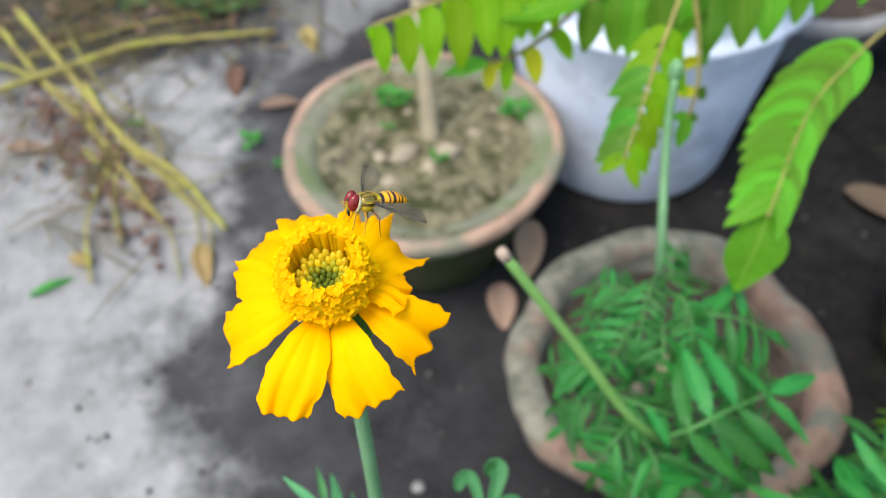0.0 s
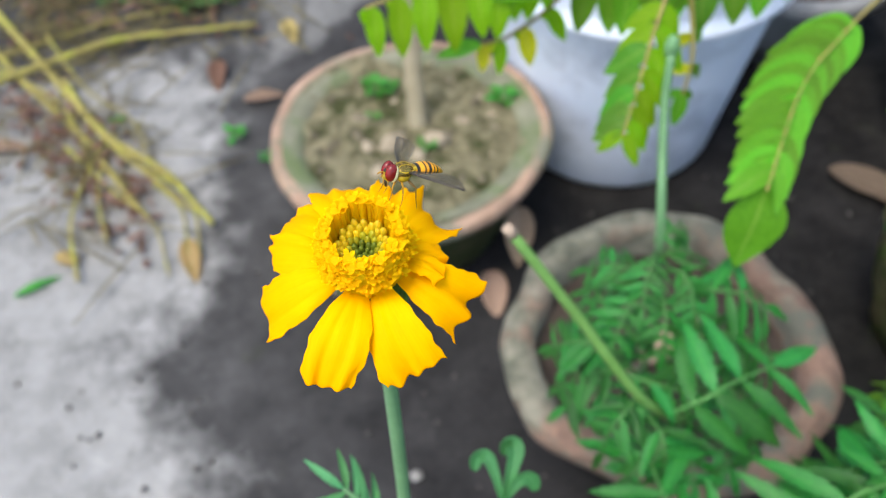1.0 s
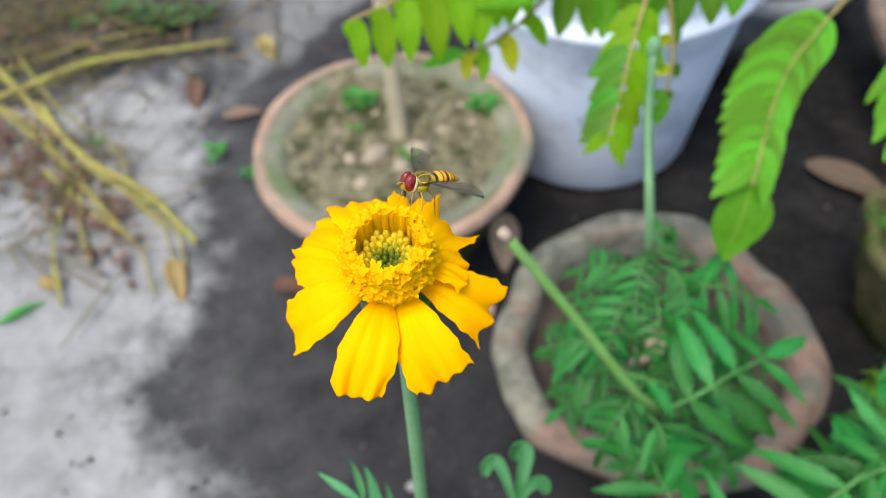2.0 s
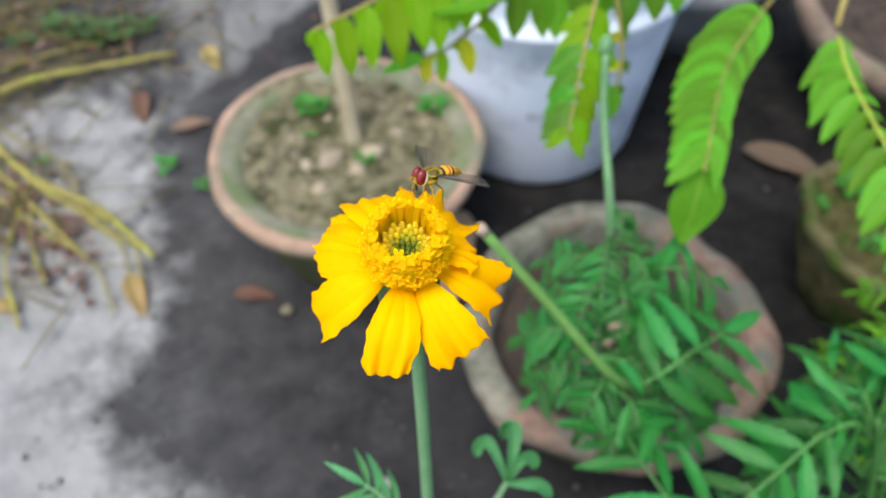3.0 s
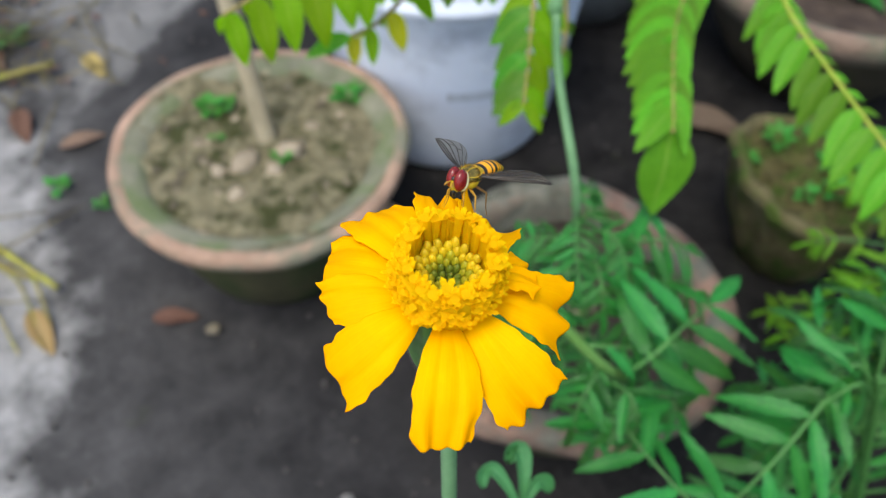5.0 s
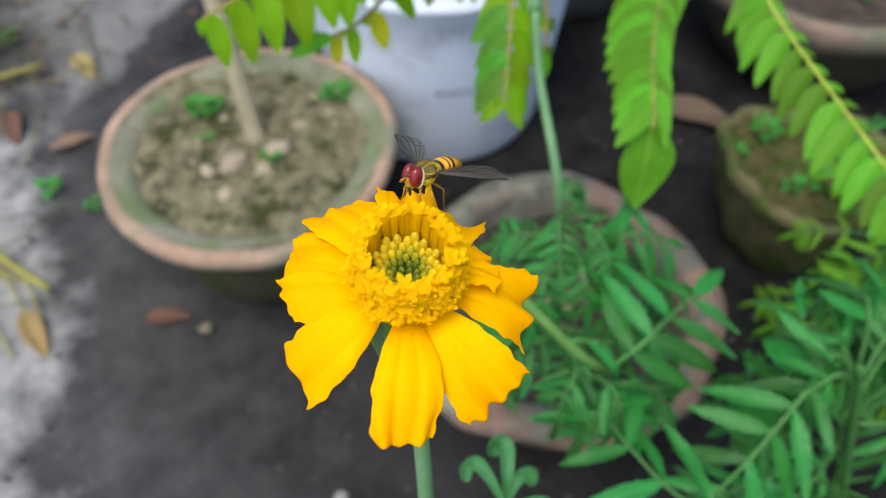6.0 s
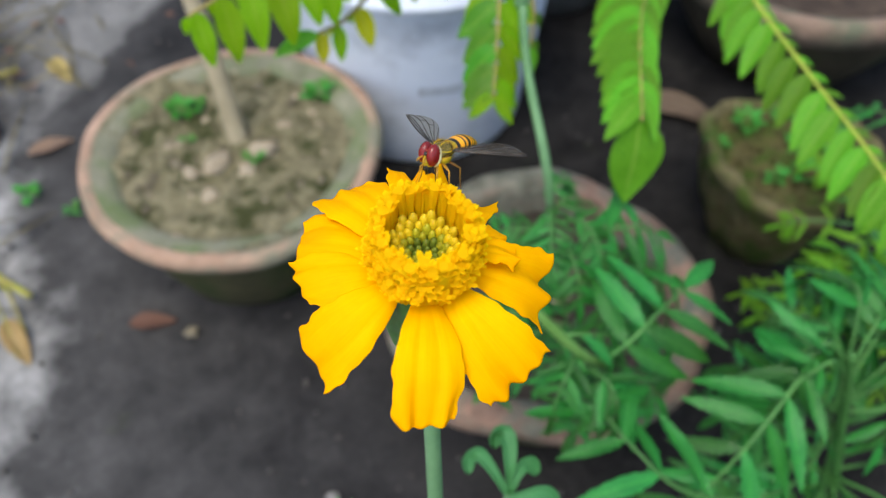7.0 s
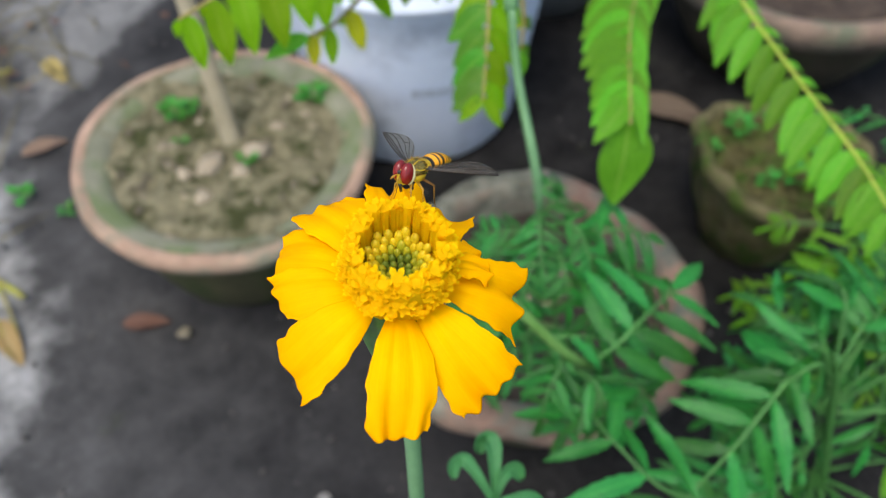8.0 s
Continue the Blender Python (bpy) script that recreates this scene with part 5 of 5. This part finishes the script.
# ---- small things on the ground ----
def straws():
    rng = random.Random(3)
    runs = [
        ([(-0.64, 0.742), (-0.532, 0.801), (-0.46, 0.839), (-0.386, 0.877), (-0.314, 0.886), (-0.20, 0.892)], 0.0066, 0.010),
        ([(-0.56, 0.975), (-0.46, 0.839), (-0.366, 0.712), (-0.287, 0.642), (-0.255, 0.600), (-0.226, 0.560)], 0.0066, 0.005),
        ([(-0.575, 0.94), (-0.485, 0.82), (-0.389, 0.71), (-0.331, 0.624), (-0.295, 0.576)], 0.0052, 0.003),
        ([(-0.43, 0.81), (-0.365, 0.705), (-0.30, 0.635), (-0.25, 0.58)], 0.0042, 0.009),
        ([(-0.355, 0.50), (-0.378, 0.584), (-0.37, 0.668), (-0.36, 0.70)], 0.0026, 0.007),
        ([(-0.335, 0.55), (-0.352, 0.60), (-0.36, 0.66), (-0.345, 0.70)], 0.0022, 0.006),
        ([(-0.32, 0.66), (-0.255, 0.60), (-0.235, 0.52)], 0.0028, 0.006),
        ([(-0.60, 0.88), (-0.50, 0.83), (-0.42, 0.76), (-0.37, 0.66)], 0.0028, 0.008),
        ([(-0.47, 0.90), (-0.40, 0.79), (-0.33, 0.72), (-0.30, 0.64)], 0.0024, 0.014),
        ([(-0.52, 0.87), (-0.38, 0.93), (-0.26, 0.95)], 0.0030, 0.008),
        ([(-0.41, 0.70), (-0.34, 0.62), (-0.29, 0.57), (-0.265, 0.50)], 0.0022, 0.005),
        ([(-0.30, 0.63), (-0.262, 0.585), (-0.245, 0.50)], 0.0020, 0.005),
    ]
    for pts, r, z in runs:
        line = bend([(x, y, z * (1 - 0.4 * i / len(pts)) + r) for i, (x, y) in enumerate(pts)], 26)
        o = Vector((line[0].x, line[0].y, 0))
        rad = [0.82 * r * (1 - 0.45 * i / 26) * (1 + 0.1 * math.sin(i * 2.1)) for i in range(27)]
        single("dry_stalk", Geo().tube([p - o for p in line], rad, 8), STRAW, *o, "dry yellow plant stalk lying on the concrete", "stalk", "dry stalks")
    g = Geo()
    for _ in range(420):
        x, y = rng.gauss(-0.44, 0.16), rng.gauss(0.985, 0.075)
        if rng.random() < 0.25:
            x, y = rng.gauss(-0.40, 0.07), rng.gauss(0.72, 0.08)
        a, l = rng.uniform(0, 3.14), rng.uniform(0.015, 0.07)
        z = 0.003 + rng.random() * 0.010
        d = Vector((math.cos(a), math.sin(a), rng.uniform(-0.08, 0.08))) * l
        p = Vector((x, y, z))
        g.tube([p - d, p + Vector((0, 0, 0.003)), p + d * 0.9 + Vector((0, 0, 0.001))], [0.0007, 0.0013, 0.0006], 4)
    single("dry_grass_litter", g, STRAW_OLD, 0, 0, 0, "scattered dry grass and stalk bits on the ground", "litter", kind="stuff")


def leaf_litter():
    """Heaps of broken brown leaves under and beyond the stalks."""
    rng = random.Random(14)
    for name, ma, count in (("brown", DRY_RED, 260), ("tan", DRY_TAN, 420)):
        g = Geo()
        for _ in range(count):
            x, y = rng.gauss(-0.46, 0.14), rng.gauss(0.975, 0.06)
            if rng.random() < 0.55:
                s = rng.random()
                x, y = -0.50 + 0.20 * s + rng.gauss(0, 0.022), 0.81 - 0.23 * s + rng.gauss(0, 0.030)
            m = pose(x, y, 0.003 + rng.random() * 0.006, rng.uniform(-25, 25), rng.uniform(-20, 20), rng.uniform(0, 360)) @ Matrix.Scale(rng.uniform(0.005, 0.016), 4)
            flake = blade(rng.uniform(0.4, 0.8), 0.3, rng.uniform(-0.1, 0.3), 0.8, 0, 6, 3, rng.randrange(99))
            o = len(g.v)
            g.v += [tuple(m @ Vector(v)) for v in flake.v]
            g.uv += flake.uv
            g.f += [tuple(o + i for i in f) for f in flake.f]
        single("leaf_litter", g, ma, 0, 0, 0, "broken " + name + " dry leaves heaped on the ground", "litter", kind="stuff")


def flat_leaf(name, x, y, z, length, wide, turn, material, label, seed, curl=0.25, tilt=(0, 0), group="fallen leaves"):
    g = blade(wide, 0.25, curl, 0.8, 0, 14, 6, seed)
    ob = part(name, g, material, None, "", pose(x, y, z, tilt[0], tilt[1], turn) @ Matrix.Scale(length, 4), thick=0.012)
    tagged(ob, label, "leaf", group)


def weed(x, y, z, size, leaves, seed, label="small green weed sprouting from the ground", material=None):
    rng = random.Random(seed)
    root = thing("weed", x, y, z, label, "weed", "weeds")
    me = blade(0.62, 0.15, 0.25, 0.75, seed=seed, nu=8, nv=4).mesh("leaf")
    for k in range(leaves):
        a, e = k * 2.4 + rng.uniform(-0.3, 0.3), rng.uniform(0.15, 0.9)
        d = Vector((math.cos(a) * math.cos(e), math.sin(a) * math.cos(e), math.sin(e)))
        p = Vector((d.x * size * 0.25, d.y * size * 0.25, size * (0.05 + 0.35 * rng.random())))
        part("leaf", me, material or WEED, root, "", basis(p, d, (0, 0, 1), size * rng.uniform(0.5, 0.8)))
    part("stem", Geo().tube([(0, 0, -0.003), (0, 0, size * 0.2), (0.001, 0, size * 0.42)], [0.0008, 0.0007, 0.0005], 5), STEM_BRIGHT, root)


def litter():
    flat_leaf("dry_leaf", 0.0925, 0.530, 0.030, 0.060, 0.50, 261, DRY_PALE, "curled tan dry leaf leaning on a pot", 1, 0.22, (0, 16))
    flat_leaf("dry_leaf", 0.055, 0.468, 0.010, 0.050, 0.56, 272, DRY_PALE, "curled tan dry leaf beside a pot", 2, 0.12, (0, 8))
    flat_leaf("dry_leaf", 0.430, 0.564, 0.010, 0.090, 0.34, -38, DRY_BROWN, "brown dry leaf lying on dark earth", 3, 0.06, (14, 0))
    flat_leaf("dry_leaf", 0.465, 0.520, 0.008, 0.06, 0.36, -38, DRY_BROWN, "brown dry leaf lying on dark earth", 4, 0.1, (-10, 0))
    flat_leaf("dry_leaf", -0.148, 0.496, 0.005, 0.042, 0.40, -16, DRY_RED, "reddish-brown dry leaf on dark ground", 5, 0.1, (5, 0))
    flat_leaf("dry_leaf", -0.165, 0.905, 0.006, 0.048, 0.45, -70, DRY_YELLOW, "yellow dry leaf on the ground", 6, 0.1)
    flat_leaf("dry_leaf", -0.208, 0.755, 0.004, 0.050, 0.40, 12, DRY_TAN, "reddish-brown dry leaf on the ground", 7, 0.1)
    flat_leaf("dry_leaf", -0.246, 0.835, 0.005, 0.055, 0.42, -85, DRY_RED, "reddish-brown dry leaf on dark ground", 8, 0.1)
    flat_leaf("dry_leaf", -0.505, 0.707, 0.006, 0.060, 0.34, -4, DRY_TAN, "tan dry leaf on the concrete", 9, 0.08)
    flat_leaf("dry_leaf", -0.252, 0.545, 0.006, 0.055, 0.38, -75, DRY_YELLOW, "pale yellow dry leaf on the concrete edge", 10, 0.12)
    flat_leaf("dry_leaf", -0.36, 0.525, 0.005, 0.035, 0.5, 150, DRY_YELLOW, "pale yellow dry leaf on the concrete edge", 11, 0.12)
    flat_leaf("grass_blade", -0.418, 0.490, 0.004, 0.048, 0.20, 32, WEED, "fresh green blade lying on the concrete", 12, 0.1, group="")
    flat_leaf("dry_leaf", 0.285, 0.345, 0.004, 0.05, 0.34, -30, DRY_TAN, "tan dry leaf beside the old pot", 13, 0.1)
    flat_leaf("dry_leaf", 0.186, 0.318, 0.106, 0.040, 0.55, 205, DRY_PALE, "curled tan dry leaf on dark pot soil", 14, 0.15, (10, 5))
    single("pebble", stone(0.0052, 2.0), PEBBLE, -0.031, 0.268, 0.003, "small pale pebble on dark ground", "pebble", "pebbles")
    single("pebble", stone(0.0060, 4.0), STONE, -0.098, 0.466, 0.003, "pale greenish clod on dark ground", "pebble", "pebbles")
    rng = random.Random(8)
    shapes = [stone(1.0, 40 + k).mesh("gravel") for k in range(4)]
    g = Geo()
    for _ in range(500):
        x, y, r = rng.uniform(-0.6, 0.7), rng.uniform(0.15, 1.1), rng.choice((0.0008, 0.0012, 0.0018, 0.0026))
        o = len(g.v)
        me = shapes[rng.randrange(4)]
        g.v += [(x + v.co.x * r, y + v.co.y * r, 0.001 + v.co.z * r) for v in me.vertices]
        g.uv += [(0, 0)] * len(me.vertices)
        g.f += [tuple(o + i for i in p.vertices) for p in me.polygons]
    single("grit", g, GRIT, 0, 0, 0, "fine grit and crumbs scattered over the ground", "gravel", kind="stuff")
    for x, y, z, s, n, k in ((-0.214, 0.697, 0, 0.020, 9, 1), (-0.176, 0.658, 0, 0.013, 6, 2), (-0.295, 0.960, 0, 0.040, 16, 3), (-0.345, 0.990, 0, 0.036, 14, 4), (-0.245, 0.965, 0, 0.030, 12, 5), (-0.40, 0.975, 0, 0.030, 10, 7), (-0.355, 0.735, 0, 0.014, 6, 6)):
        weed(x, y, z, s, n, k, material=WEED_DULL if y > 0.9 else None)
    for x, y, s, n, k in ((-0.043, 0.617, 0.020, 16, 11), (-0.030, 0.617, 0.016, 10, 12), (0.080, 0.588, 0.019, 12, 13), (0.002, 0.533, 0.013, 8, 14), (-0.045, 0.578, 0.010, 6, 15), (0.088, 0.60, 0.012, 7, 16)):
        weed(x, y, 0.1218, s, n, k, "small green weed sprouting from pot soil")
    for k, (x, y) in enumerate(((0.392, 0.395), (0.470, 0.400), (0.480, 0.345), (0.440, 0.330), (0.415, 0.340), (0.455, 0.365), (0.430, 0.405), (0.495, 0.375))):
        weed(x, y, 0.108, 0.014 + 0.003 * (k * 5 % 4), 9, 30 + k, "small bright-green weed sprouting from pot soil")
    for k, (x, y) in enumerate(((0.62, 0.56), (0.68, 0.57), (0.65, 0.62), (0.72, 0.60))):
        weed(x, y, 0.122, 0.05, 12, 50 + k, "small dark-green weed sprouting from pot soil", MARI_LEAF)


ground()
BOWL = bowl_pot()
old_pot()
side_pots()
PAIL = bucket()
pot_tree(*BOWL)
bucket_tree(*PAIL)
potted_marigold()
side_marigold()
pale_marigold()
FLOWER = flowering_marigold()
FLY = hoverfly()
straws()
leaf_litter()
litter()


def motions():
    """The flower sways a little on its stem, and the fly rides on it."""
    stand = basis(FLY_AT, FLY_X, FLY_Z)
    walk(FLOWER, [(t, pose(FX + a / 1000, FY + b / 1000, c / 1000)) for t, a, b, c in SWAY])
    rows = []
    for t, a, b, c in SWAY:
        k = max(i for i in range(len(FLY_STEPS) - 1) if FLY_STEPS[i][0] <= t)
        p, q = FLY_STEPS[k], FLY_STEPS[k + 1]
        w = (t - p[0]) / (q[0] - p[0])
        step = [p[i] + (q[i] - p[i]) * w for i in (1, 2, 3)]
        rows.append((t, Matrix.Translation(((a + step[0]) / 1000, (b + step[1]) / 1000, (c + step[2]) / 1000)) @ stand))
    walk(FLY, rows)


motions()
